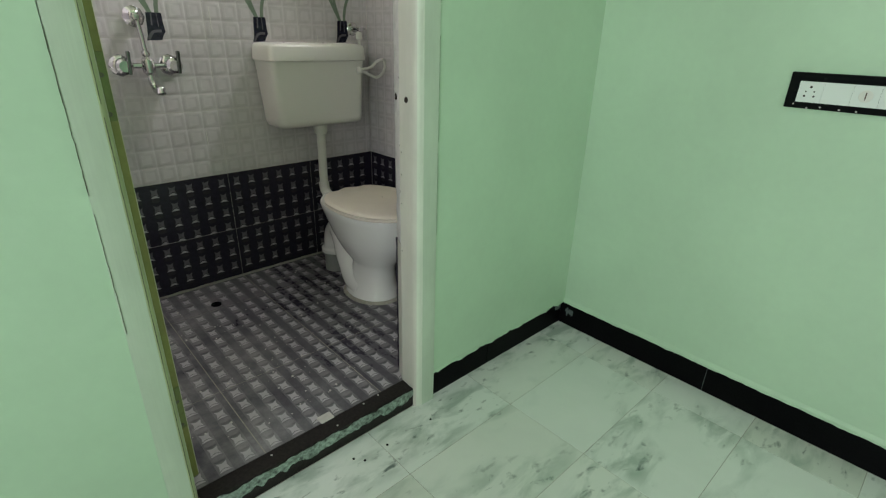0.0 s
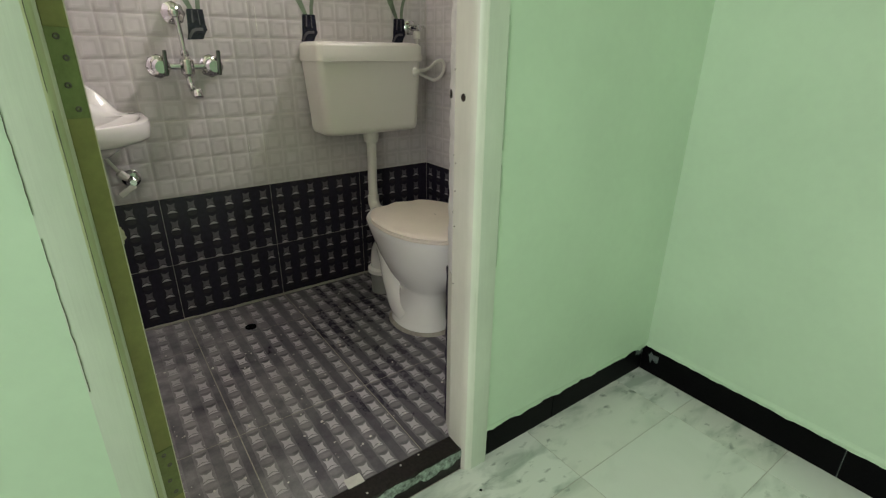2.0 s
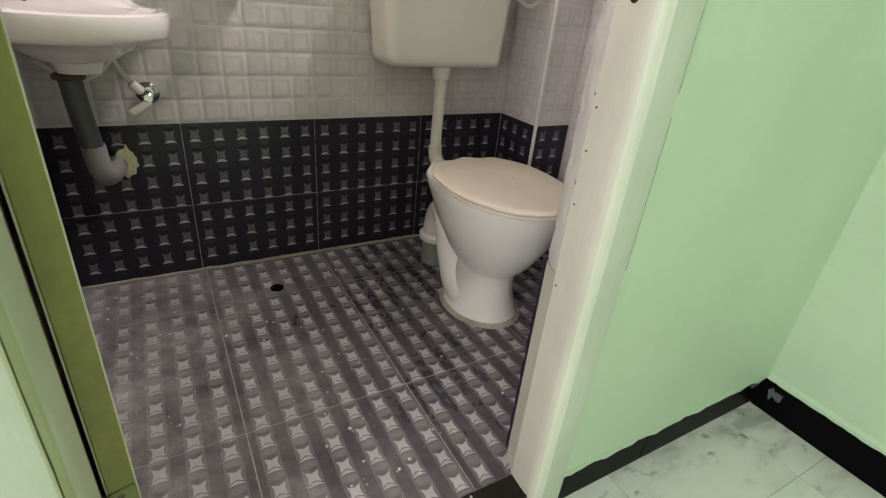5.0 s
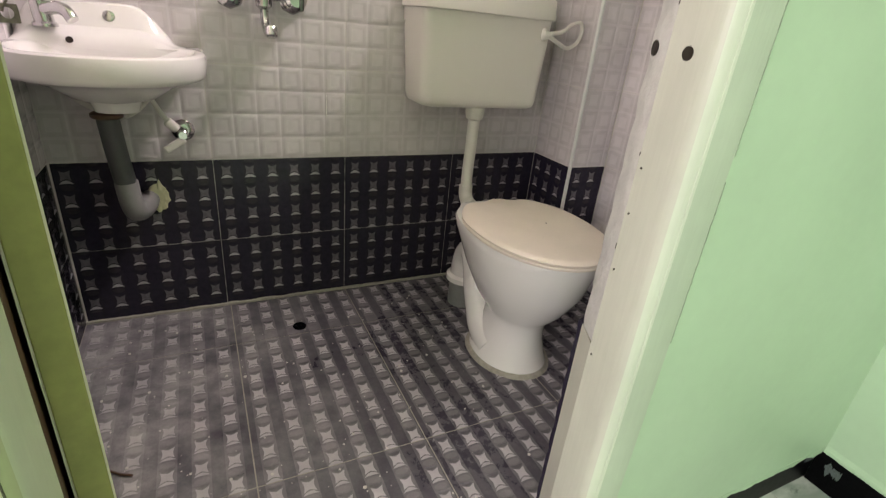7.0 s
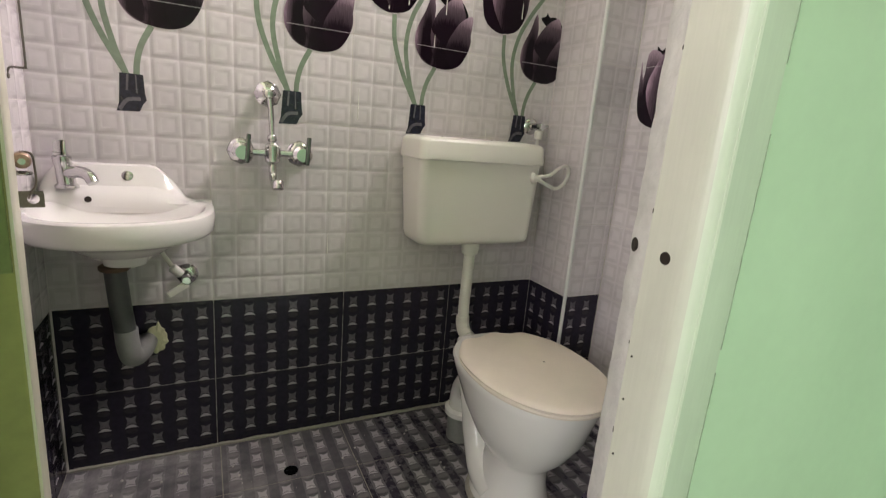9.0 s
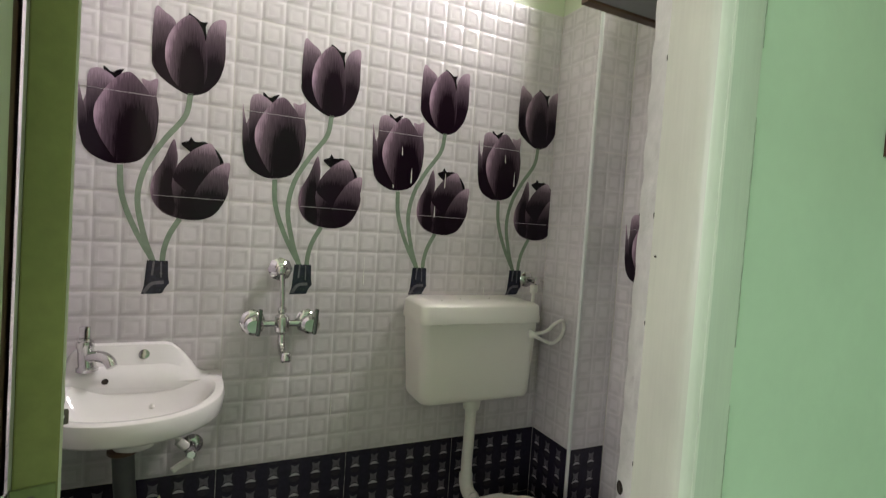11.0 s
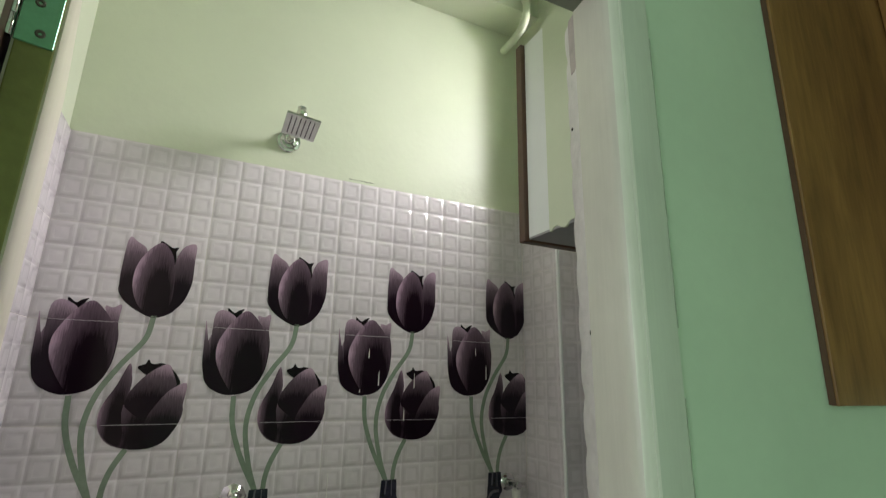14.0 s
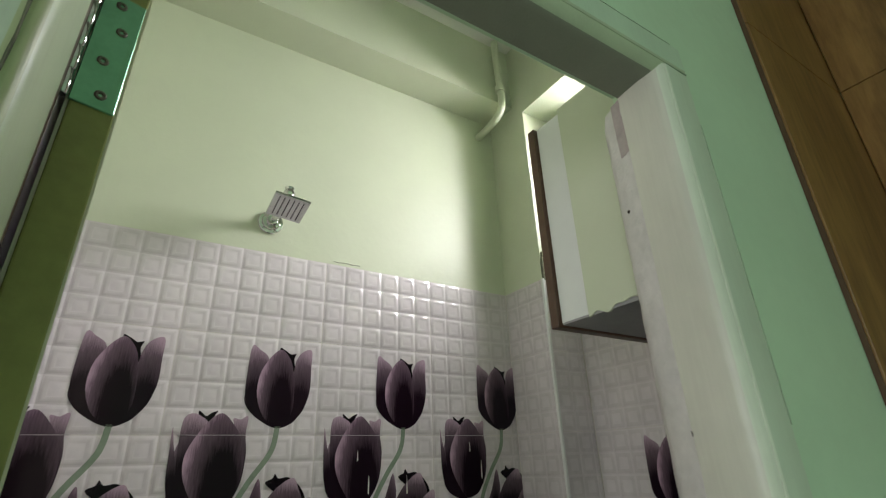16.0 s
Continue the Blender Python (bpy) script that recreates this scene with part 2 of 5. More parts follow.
def dusty(name, source_base, rough, dust=0.5):
    """A dark glazed floor tile under cement dust."""
    m, t, b = node_mat(name)
    n1 = noise_of(t, 5.0, 6, 0.62)
    n2 = noise_of(t, 55.0, 4, 0.7)
    cover = mix(t, 0.35, ramp(t, n1, [(0.30, (0, 0, 0)), (0.75, (1, 1, 1))]), ramp(t, n2, [(0.4, (0, 0, 0)), (0.7, (1, 1, 1))]))
    pos = t.nodes.new("ShaderNodeSeparateXYZ")
    t.links.new(t.nodes.new("ShaderNodeNewGeometry").outputs["Position"], pos.inputs[0])
    swept = ramp(t, pos.outputs[0], [(0.08, (1, 1, 1)), (0.80, (0, 0, 0))])
    heap = mix(t, 1.0, swept, ramp(t, noise_of(t, 7.0, 5, 0.6), [(0.30, (0, 0, 0)), (0.66, (1, 1, 1))]), "MULTIPLY")
    cover = mix(t, dust, (0, 0, 0), cover)
    cover = mix(t, 0.80, cover, heap, "SCREEN")
    col = mix(t, cover, source_base, ramp(t, noise_of(t, 18.0, 7, 0.72), [(0.34, (0.25, 0.235, 0.25)), (0.64, (0.53, 0.50, 0.50))]))
    t.links.new(col, b.inputs["Base Color"])
    r = t.nodes.new("ShaderNodeMapRange")
    r.inputs[3].default_value, r.inputs[4].default_value = rough, 0.75
    t.links.new(cover, r.inputs[0])
    t.links.new(r.outputs[0], b.inputs["Roughness"])
    bump(t, b, n2, 0.2, 0.001)
    return m


F_BASE = dusty("dusty_purple_black_floor_tile", (0.038, 0.032, 0.050), 0.24, 0.20)
F_BAND = dusty("dusty_charcoal_floor_band", (0.105, 0.095, 0.112), 0.24, 0.36)
F_STAR = dusty("dusty_silver_floor_star", (0.50, 0.46, 0.50), 0.22, 0.42)
F_LENS = dusty("dusty_grey_floor_lens", (0.155, 0.14, 0.155), 0.26, 0.40)
F_ARC = dusty("dusty_black_floor_crescent", (0.045, 0.040, 0.052), 0.26, 0.3)


def wood_material(name, dark, light):
    """Printed wood grain: wavering streaks with darker knots."""
    m, t, b = node_mat(name)
    grain = noise_of(t, 5, 8, 0.68, (9, 9, 1.1))
    broad = noise_of(t, 2.4, 4, 0.5, (4, 4, 0.9))
    knots = noise_of(t, 3.2, 3, 0.5, (2.2, 2.2, 1.2))
    col = mix(t, 0.45, ramp(t, grain, [(0.36, dark), (0.64, light)]), ramp(t, broad, [(0.35, dark), (0.68, light)]))
    col = mix(t, ramp(t, knots, [(0.58, (0, 0, 0)), (0.74, (0.6, 0.6, 0.6))]), col, tuple(c * 0.5 for c in dark))
    t.links.new(col, b.inputs["Base Color"])
    b.inputs["Roughness"].default_value = 0.45
    bump(t, b, grain, 0.25, 0.001)
    return m


WOOD = wood_material("brown_wood_grain", (0.125, 0.060, 0.016), (0.31, 0.170, 0.052))


# ---- geometry helpers ----
def merged(*geos):
    vs, fs = [], []
    for g in geos:
        n = len(vs)
        vs += [tuple(v) for v in g[0]]
        fs += [tuple(i + n for i in f) for f in g[1]]
    return vs, fs


def moved(g, m):
    return [tuple(m @ Vector(v)) for v in g[0]], g[1]


def box(x0, x1, y0, y1, z0, z1, bevel=0.0, segments=2):
    bm = bmesh.new()
    bmesh.ops.create_cube(bm, size=1.0)
    bmesh.ops.transform(bm, verts=bm.verts, matrix=Matrix.Translation(((x0 + x1) / 2, (y0 + y1) / 2, (z0 + z1) / 2)) @ Matrix.Diagonal((x1 - x0, y1 - y0, z1 - z0, 1)))
    if bevel:
        bmesh.ops.bevel(bm, geom=bm.edges[:], offset=bevel, segments=segments, profile=0.6, affect="EDGES")
    bm.verts.index_update()
    out = [tuple(v.co) for v in bm.verts], [tuple(v.index for v in f.verts) for f in bm.faces]
    bm.free()
    return out


def loft(rings, cap_first=True, cap_last=True):
    n = len(rings[0])
    vs = [tuple(p) for r in rings for p in r]
    fs = []
    for a in range(len(rings) - 1):
        for i in range(n):
            j = (i + 1) % n
            fs.append((a * n + i, a * n + j, (a + 1) * n + j, (a + 1) * n + i))
    if cap_first:
        fs.append(tuple(range(n - 1, -1, -1)))
    if cap_last:
        fs.append(tuple(range((len(rings) - 1) * n, len(rings) * n)))
    return vs, fs


def circle(x, y, z, r, n=20):
    return [(x + r * math.cos(2 * math.pi * i / n), y + r * math.sin(2 * math.pi * i / n), z) for i in range(n)]


def lathe(profile, n=24):
    """Turned about z from (radius, height) pairs."""
    return loft([circle(0, 0, z, max(r, 0.0004), n) for r, z in profile])


def along(start, end):
    """The pose that takes z from the origin to a line from start to end."""
    d = Vector(end) - Vector(start)
    return Matrix.Translation(start) @ d.to_track_quat("Z", "Y").to_matrix().to_4x4()


def turned(profile, start, end, n=24):
    return moved(lathe(profile, n), along(start, end))


def smooth_line(points, steps=8):
    pts = [Vector(p) for p in points]
    pts = [2 * pts[0] - pts[1], *pts, 2 * pts[-1] - pts[-2]]
    out = []
    for a, b, c, d in zip(pts, pts[1:], pts[2:], pts[3:]):
        for k in range(steps):
            t = k / steps
            out.append(0.5 * ((2 * b) + (c - a) * t + (2 * a - 5 * b + 4 * c - d) * t * t + (3 * b - a - 3 * c + d) * t ** 3))
    return out + [pts[-2]]


def tube(points, radius, n=12, smooth=True):
    pts = smooth_line(points) if smooth else [Vector(p) for p in points]
    radii = radius if callable(radius) else (lambda s: radius)
    rings, normal = [], None
    for i, p in enumerate(pts):
        d = (pts[min(i + 1, len(pts) - 1)] - pts[max(i - 1, 0)]).normalized()
        normal = d.orthogonal() if normal is None else normal - d * normal.dot(d)
        normal.normalize()
        side = d.cross(normal)
        r = radii(i / (len(pts) - 1))
        rings.append([p + r * (math.cos(a) * normal + math.sin(a) * side) for a in (2 * math.pi * k / n for k in range(n))])
    return loft(rings)


def egg(cx, cy, z, half_w, front, back, n=40, power=2.2, back_power=2.6):
    """A closed outline, round to the front (-y) and squarer to the back."""
    out = []
    for i in range(n):
        a = 2 * math.pi * i / n
        c, s = math.cos(a), math.sin(a)
        p = back_power if s > 0 else power
        x = math.copysign(abs(c) ** (2 / p), c) * half_w
        y = math.copysign(abs(s) ** (2 / p), s) * (back if s > 0 else front)
        out.append((cx + x, cy + y, z))
    return out


def rounded_rect(x0, x1, y0, y1, z, r, per=5):
    out = []
    for cx, cy, a0 in ((x1 - r, y1 - r, 0), (x0 + r, y1 - r, 90), (x0 + r, y0 + r, 180), (x1 - r, y0 + r, 270)):
        for k in range(per + 1):
            a = radians(a0 + 90 * k / per)
            out.append((cx + r * math.cos(a), cy + r * math.sin(a), z))
    return out


def mesh_of(name, geo, materials, smooth=False, slots=None):
    me = bpy.data.meshes.new(name)
    me.from_pydata([tuple(v) for v in geo[0]], [], [tuple(f) for f in geo[1]])
    for m in materials if isinstance(materials, (list, tuple)) else [materials]:
        me.materials.append(m)
    if slots is not None:
        me.polygons.foreach_set("material_index", slots)
    bm = bmesh.new()
    bm.from_mesh(me)
    bmesh.ops.recalc_face_normals(bm, faces=bm.faces)
    if smooth:
        for f in bm.faces:
            f.smooth = True
        for e in bm.edges:
            if len(e.link_faces) == 2 and e.calc_face_angle(0) > radians(38):
                e.smooth = False
    bm.to_mesh(me)
    bm.free()
    me.update()
    return me


def part(name, geo, material, parent=None, label="", smooth=False, slots=None):
    ob = new(name, mesh_of(name, geo, material, smooth, slots))
    if parent is not None:
        ob.parent = parent
    if label:
        ob["label"] = label
    return ob


def thing(name, label, category, group="", kind=""):
    return tagged(new(name), label, category, group, kind)


def structure(name, geo, material, label, smooth=False):
    return tagged(part(name, geo, material, smooth=smooth), label, name.split("_")[0], kind="structure")


# ---- plan, in metres ----
WALL_Y, INNER_Y, BACK_Y = 0.972, 1.100, 2.1          # door wall's two faces, tiled back wall
LEFT_X, COLUMN_X, COLUMN_Y, RECESS_X = 0.024, 1.500, 1.888, 1.655
SOCKET_X, ROOM_W, ROOM_S = 1.650, -1.75, -2.10
FLOOR_Z, CEIL = 0.062, 3.2
DADO, TILE_TOP = 0.534, 2.073
TW, TH, CELL = 0.378, 0.2565, 0.063                   # tile pitch

# ---- large structure: the room ----
structure("floor", box(ROOM_W - 0.12, SOCKET_X + 0.12, ROOM_S - 0.12, 1.02, -0.15, -0.001), FLOOR_GROUT, "cement bed under polished marble floor tiles")
floor_ob = bpy.data.objects["floor"]
DOOR_X0, DOOR_X1, DOOR_TOP = 0.176, 0.931, 2.042
structure("wall_door", merged(
    box(ROOM_W, DOOR_X0, WALL_Y, INNER_Y - 0.006, -0.012, CEIL),
    box(DOOR_X1, RECESS_X + 0.12, WALL_Y, INNER_Y - 0.006, 0.100, CEIL),
    box(DOOR_X1, RECESS_X + 0.12, WALL_Y + 0.014, INNER_Y - 0.006, -0.012, 0.100),
    box(DOOR_X0, DOOR_X1, WALL_Y, INNER_Y - 0.006, DOOR_TOP, CEIL)), GREEN, "mint green painted wall with bathroom doorway")
structure("wall_east", box(SOCKET_X, SOCKET_X + 0.12, ROOM_S, WALL_Y, -0.012, CEIL), GREEN, "mint green painted plaster wall with switch board")
structure("wall_south", box(ROOM_W - 0.12, SOCKET_X + 0.12, ROOM_S - 0.12, ROOM_S, -0.012, CEIL), GREEN, "plain mint green painted plaster wall")
WY0, WY1, WZ0, WZ1 = -1.5, 0.0, 1.0, 2.3
structure("wall_west", merged(
    box(ROOM_W - 0.12, ROOM_W, ROOM_S - 0.12, WY0, -0.012, CEIL),
    box(ROOM_W - 0.12, ROOM_W, WY1, WALL_Y + 0.12, -0.012, CEIL),
    box(ROOM_W - 0.12, ROOM_W, WY0, WY1, -0.012, WZ0),
    box(ROOM_W - 0.12, ROOM_W, WY0, WY1, WZ1, CEIL)), GREEN, "plain mint green wall with an assumed window opening")
structure("ceiling", box(ROOM_W - 0.12, RECESS_X + 0.24, ROOM_S - 0.12, BACK_Y + 0.12, CEIL, CEIL + 0.1), WHITEWASH, "plain white painted ceiling slab")

# ---- large structure: the bathroom ----
structure("floor_bathroom", box(LEFT_X - 0.1, RECESS_X + 0.1, 1.021, BACK_Y + 0.1, -0.15, FLOOR_Z - 0.0009), FLOOR_GROUT, "dusty cement bed under dark patterned floor tiles")
structure("wall_back", box(LEFT_X - 0.12, RECESS_X + 0.12, BACK_Y + 0.007, BACK_Y + 0.12, 0.0, CEIL), PALE, "pale green painted wall with glazed tiles to head height")
structure("wall_left", box(LEFT_X - 0.12, LEFT_X - 0.007, INNER_Y - 0.006, BACK_Y + 0.007, 0.0, CEIL), PALE, "pale green painted wall with glazed tiles to head height")
structure("wall_column", box(COLUMN_X + 0.007, RECESS_X, COLUMN_Y + 0.007, BACK_Y + 0.007, 0.0, CEIL), PALE, "tiled square column in the bathroom corner")
VY0, VY1, VZ0, VZ1 = 1.38, 1.75, 2.36, 2.81
structure("wall_right", merged(
    box(RECESS_X + 0.007, RECESS_X + 0.12, INNER_Y - 0.006, BACK_Y, 0.0, VZ0),
    box(RECESS_X + 0.007, RECESS_X + 0.12, INNER_Y - 0.006, BACK_Y, VZ1, CEIL),
    box(RECESS_X + 0.007, RECESS_X + 0.12, INNER_Y - 0.006, VY0, VZ0, VZ1),
    box(RECESS_X + 0.007, RECESS_X + 0.12, VY1, BACK_Y, VZ0, VZ1)), PALE, "bathroom wall with tiles and a high ventilator opening")
structure("beam_back", box(LEFT_X - 0.007, COLUMN_X + 0.007, 1.955, BACK_Y + 0.007, 2.888, CEIL), PALE, "pale green painted concrete beam along the wall")
structure("beam_lintel", box(COLUMN_X + 0.007, RECESS_X + 0.007, INNER_Y - 0.006, COLUMN_Y + 0.007, 2.825, CEIL), PALE, "pale painted lintel over the ventilator recess")

# ---- door frame: moulded jambs, head and sill ----
def jamb_outline(side):
    """Plan of a jamb, outer edge first; side 1 lies at the larger x."""
    flat_w, bead = (0.052, 0.018) if side > 0 else (0.046, 0.010)
    pts = [(0.0, 0.0), (0.0, -0.004), (3e-3 - flat_w, -0.005), (-flat_w, -0.004)]
    for k in range(7):
        a = radians(90 * k / 6)
        pts.append((-flat_w - bead * math.sin(a), -0.003 + 0.022 * (1 - math.cos(a))))
    deep = 0.069
    pts += [(-flat_w - bead - 5e-4, 0.032), (-flat_w - bead + 2e-3, deep), (0.0, deep)]
    return [((DOOR_X1 if side > 0 else DOOR_X0) + side * x, WALL_Y + y) for x, y in pts]


frame_ob = thing("door_frame", "cream painted wooden door frame with cracked joint to wall", "door frame", kind="structure")
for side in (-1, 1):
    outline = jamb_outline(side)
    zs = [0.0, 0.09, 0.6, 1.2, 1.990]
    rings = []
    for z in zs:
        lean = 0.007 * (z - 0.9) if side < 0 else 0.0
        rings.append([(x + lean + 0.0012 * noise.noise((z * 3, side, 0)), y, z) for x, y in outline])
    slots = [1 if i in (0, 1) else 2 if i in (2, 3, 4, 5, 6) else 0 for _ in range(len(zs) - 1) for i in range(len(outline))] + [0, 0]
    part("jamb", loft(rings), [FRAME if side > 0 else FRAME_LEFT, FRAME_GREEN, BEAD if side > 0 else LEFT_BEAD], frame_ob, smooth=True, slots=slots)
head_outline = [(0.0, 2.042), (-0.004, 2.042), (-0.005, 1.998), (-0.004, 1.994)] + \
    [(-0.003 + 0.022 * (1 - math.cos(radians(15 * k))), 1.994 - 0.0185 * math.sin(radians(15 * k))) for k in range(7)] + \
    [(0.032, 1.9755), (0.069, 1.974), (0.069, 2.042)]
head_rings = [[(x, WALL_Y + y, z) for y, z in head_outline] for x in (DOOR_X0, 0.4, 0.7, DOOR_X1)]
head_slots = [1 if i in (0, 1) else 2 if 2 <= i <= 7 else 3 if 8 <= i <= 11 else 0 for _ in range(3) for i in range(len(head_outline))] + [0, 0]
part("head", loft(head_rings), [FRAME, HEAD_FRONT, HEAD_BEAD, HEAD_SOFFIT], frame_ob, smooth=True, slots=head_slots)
# cracks between frame and plaster
def crack(points, width, name="crack"):
    vs, fs = [], []
    for i, (x, y, z) in enumerate(points):
        w = width * (0.35 + 0.9 * abs(noise.noise((i * 0.7, x * 5, z * 5))))
        vs += [(x - w, y, z), (x + w, y, z), (x + w, y + 0.004, z), (x - w, y + 0.004, z)]
    for i in range(len(points) - 1):
        for k in range(4):
            fs.append((i * 4 + k, i * 4 + (k + 1) % 4, i * 4 + 4 + (k + 1) % 4, i * 4 + 4 + k))
    return vs, fs


for x in (DOOR_X0, DOOR_X1):
    for z0, z1 in ((0.57, 0.80), (0.83, 1.08), (1.15, 1.42), (1.50, 1.90)):
        pts = [(x + 0.0015 * noise.noise((z0 + k * 0.6, x, 1)), WALL_Y - 0.0052, z0 + (z1 - z0) * k / 24) for k in range(25)]
        part("crack", crack(pts, 0.0007 if x < 0.5 else 0.0004), CRACK_DARK if x < 0.5 else CRACKED, frame_ob)
part("crack", crack([(0.60 + 0.31 * k / 20, WALL_Y - 0.0048, 2.042 + 0.002 * noise.noise((k * 0.5, 0, 0))) for k in range(21)], 0.0007), CRACKED, frame_ob)
part("crack", box(0.880, 0.931, WALL_Y - 0.0056, WALL_Y - 0.0035, 1.9905, 1.9915), CRACKED, frame_ob)
for z0, z1 in ((0.02, 0.95), (0.97, 1.44), (1.47, 1.95)):
    pts = [(DOOR_X0 + 0.0462 + 0.007 * (z0 + (z1 - z0) * k / 40 - 0.9) + 0.0006 * noise.noise((z0 + k * 0.5, 3, 1)), WALL_Y - 0.0056, z0 + (z1 - z0) * k / 40) for k in range(41)]
    part("crack", crack(pts, 0.0008), CRACK_DARK, frame_ob)
for k in range(6):
    z = 0.62 + 0.16 * k + 0.08 * random.random()
    part("joint_gap", box(0.8624, 0.8650, WALL_Y + 0.0688, WALL_Y + 0.0698, z, z + 0.003 + 0.006 * random.random()), HOLE, frame_ob)
# Dark block added so that the gap behind the hinges stays black.
part("gap_shade_block", loft([[(x + 0.00785 * (z - 0.9), y, z) for x, y in ((0.150, 1.0415), (0.2290, 1.0415), (0.2255, 1.064), (0.189, 1.200), (0.150, 1.200))] for z in (FLOOR_Z, 0.6, 1.2, 1.974)]), BROWN, frame_ob, "dark block added to shade the gap behind the hinges")
# latch holes and nail marks in the jamb
def disc_hole(place, normal, r):
    return turned([(r * 0.7, -0.004), (r * 1.1, 0.0), (r, 0.0012), (r * 0.8, 0.0016), (0.0, 0.0012)], place, Vector(place) + Vector(normal), 16)


for y, z, x, r in ((1.011, 0.933, 0.8615, 0.0074),):
    part("latch_hole", disc_hole((x, y, z), (-1, 0, 0), r), HOLE, frame_ob)
for y, z in ((1.033, 0.80), (1.034, 0.74), (1.034, 0.66), (1.033, 1.25), (1.034, 0.52)):
    part("nail_mark", disc_hole((0.8625, y, z), (-1, 0, 0), 0.0013), HOLE, frame_ob)

# tile lining of the wall's thickness behind the jamb
def ripple_strip(x_front, x_back, y0, y1, z0, z1, pitch):
    rings = []
    nz = int((z1 - z0) / pitch) * 6
    for k in range(nz + 1):
        z = z0 + (z1 - z0) * k / nz
        b = 0.0045 * abs(math.sin(math.pi * (z - z0) / pitch)) ** 0.5 + 0.0012 * noise.noise((z * 30, 0, 2))
        ym = y0 + 0.6 * (y1 - y0)
        rings.append([(x_front - b * 0.3, y0, z), (x_front + 0.55 * (x_back - x_front) - 0.006 - b, ym, z), (x_back - b * 0.5, y1 - 0.002, z), (0.93, y1, z), (0.93, y0, z)])
    return loft(rings)


reveal = thing("door_reveal", "glazed embossed tile lining behind the door jamb", "wall tile", kind="structure")
part("light_tile", ripple_strip(0.866, 0.910, WALL_Y + 0.069, 1.108, DADO, 1.974, CELL), LIME, reveal, smooth=True)
part("dark_tile", ripple_strip(0.894, 0.906, 1.090, 1.108, FLOOR_Z, DADO - 0.002, CELL), DARK_BASE, reveal, smooth=True)
part("plaster_edge", loft([[(0.864, WALL_Y + 0.069, z), (0.8885, 1.0898, z), (0.93, 1.0898, z), (0.93, WALL_Y + 0.069, z)] for z in (FLOOR_Z, 0.3, DADO - 0.002)]), FRAME, reveal)
part("glaze_patch", loft([[(0.8652, WALL_Y + 0.0702, z), (0.8712 - w, WALL_Y + 0.0895, z), (0.8755, WALL_Y + 0.0895, z), (0.8690, WALL_Y + 0.0702, z)] for z, w in ((1.880, 0.0), (1.905, 0.001), (1.945, 0.0015), (1.9735, 0.001))]), MAUVE, reveal, "mauve glaze patch")
part("bolt_hole", disc_hole((0.8752, 1.071, 0.935), (-1, 0.55, 0), 0.0085), HOLE, reveal)
part("nail_hole", disc_hole((0.8785, 1.072, 1.797), (-1, 0.35, 0), 0.0026), HOLE, reveal)

# sill
sill = thing("door_sill", "worn dark granite door sill with smeared green paint", "door sill", kind="structure")
part("slab", box(0.20, 0.868, 0.986, 1.040, -0.010, 0.0655, 0.003), SILL, sill)


def ragged_band(p0, p1, up0, up1, seed, rough0, rough1, out, steps=70, scale=9.0):
    """A thin skin of paint between two uneven edges, along p0 to p1; out is its outward shift."""
    a, b, o = Vector(p0), Vector(p1), Vector(out)
    vs, fs = [], []
    for i in range(steps + 1):
        p = a.lerp(b, i / steps)
        s = i / steps * (b - a).length * scale
        lo = up0 + rough0 * noise.noise((s * 2.2, seed, 0)) + rough0 * 0.5 * noise.noise((s * 7, seed, 3))
        hi = up1 + rough1 * noise.noise((s * 2.2, seed, 9)) + rough1 * 0.5 * noise.noise((s * 7, seed, 5))
        hi = max(hi, lo + 0.001)
        for q, z in ((p, lo), (p, hi), (p + o, hi), (p + o, lo)):
            vs.append((q.x, q.y, z))
    for i in range(steps):
        for k in range(4):
            fs.append((i * 4 + k, i * 4 + (k + 1) % 4, i * 4 + 4 + (k + 1) % 4, i * 4 + 4 + k))
    fs += [(3, 2, 1, 0), tuple(steps * 4 + k for k in range(4))]
    return vs, fs


part("paint_smear", ragged_band((0.235, 0.986, 0), (0.864, 0.986, 0), 0.030, 0.060, 3.0, 0.018, 0.010, (0, -0.0012, 0), 110), SMEAR, sill, "smeared pale green paint")
for k in range(4):
    x = 0.26 + 0.55 * random.random()
    part("plaster_crumb", turned([(0.002, 0), (0.003, 0.001), (0.0015, 0.002)], (x, 0.992 + 0.04 * random.random(), 0.0655), (x + 0.001, 1.0, 0.3), 7), GROUT, sill)

# black granite skirting, with the wall paint run over its top
skirt = thing("baseboard", "polished black granite skirting with paint run over it", "skirting", kind="structure")
edges = [ROOM_S, -1.55, -0.9, -0.27, 0.402, WALL_Y + 0.009]
for y0, y1 in zip(edges, edges[1:]):
    part("skirting_piece", box(SOCKET_X - 0.008, SOCKET_X + 0.004, y0 + 0.0008, y1 - 0.0008, -0.006, 0.096, 0.0012, 1), GRANITE, skirt)
for x0, x1 in ((0.9315, 1.20), (1.2016, SOCKET_X - 0.0005)):
    part("skirting_piece", box(x0, x1, WALL_Y + 0.010, WALL_Y + 0.016, -0.006, 0.104, 0.0012, 1), GRANITE, skirt)
for x0, x1 in ((ROOM_W, -0.9), (-0.899, -0.2), (-0.199, 0.1745)):
    part("skirting_piece", box(x0, x1, WALL_Y - 0.008, WALL_Y + 0.004, -0.006, 0.113, 0.0012, 1), GRANITE, skirt)
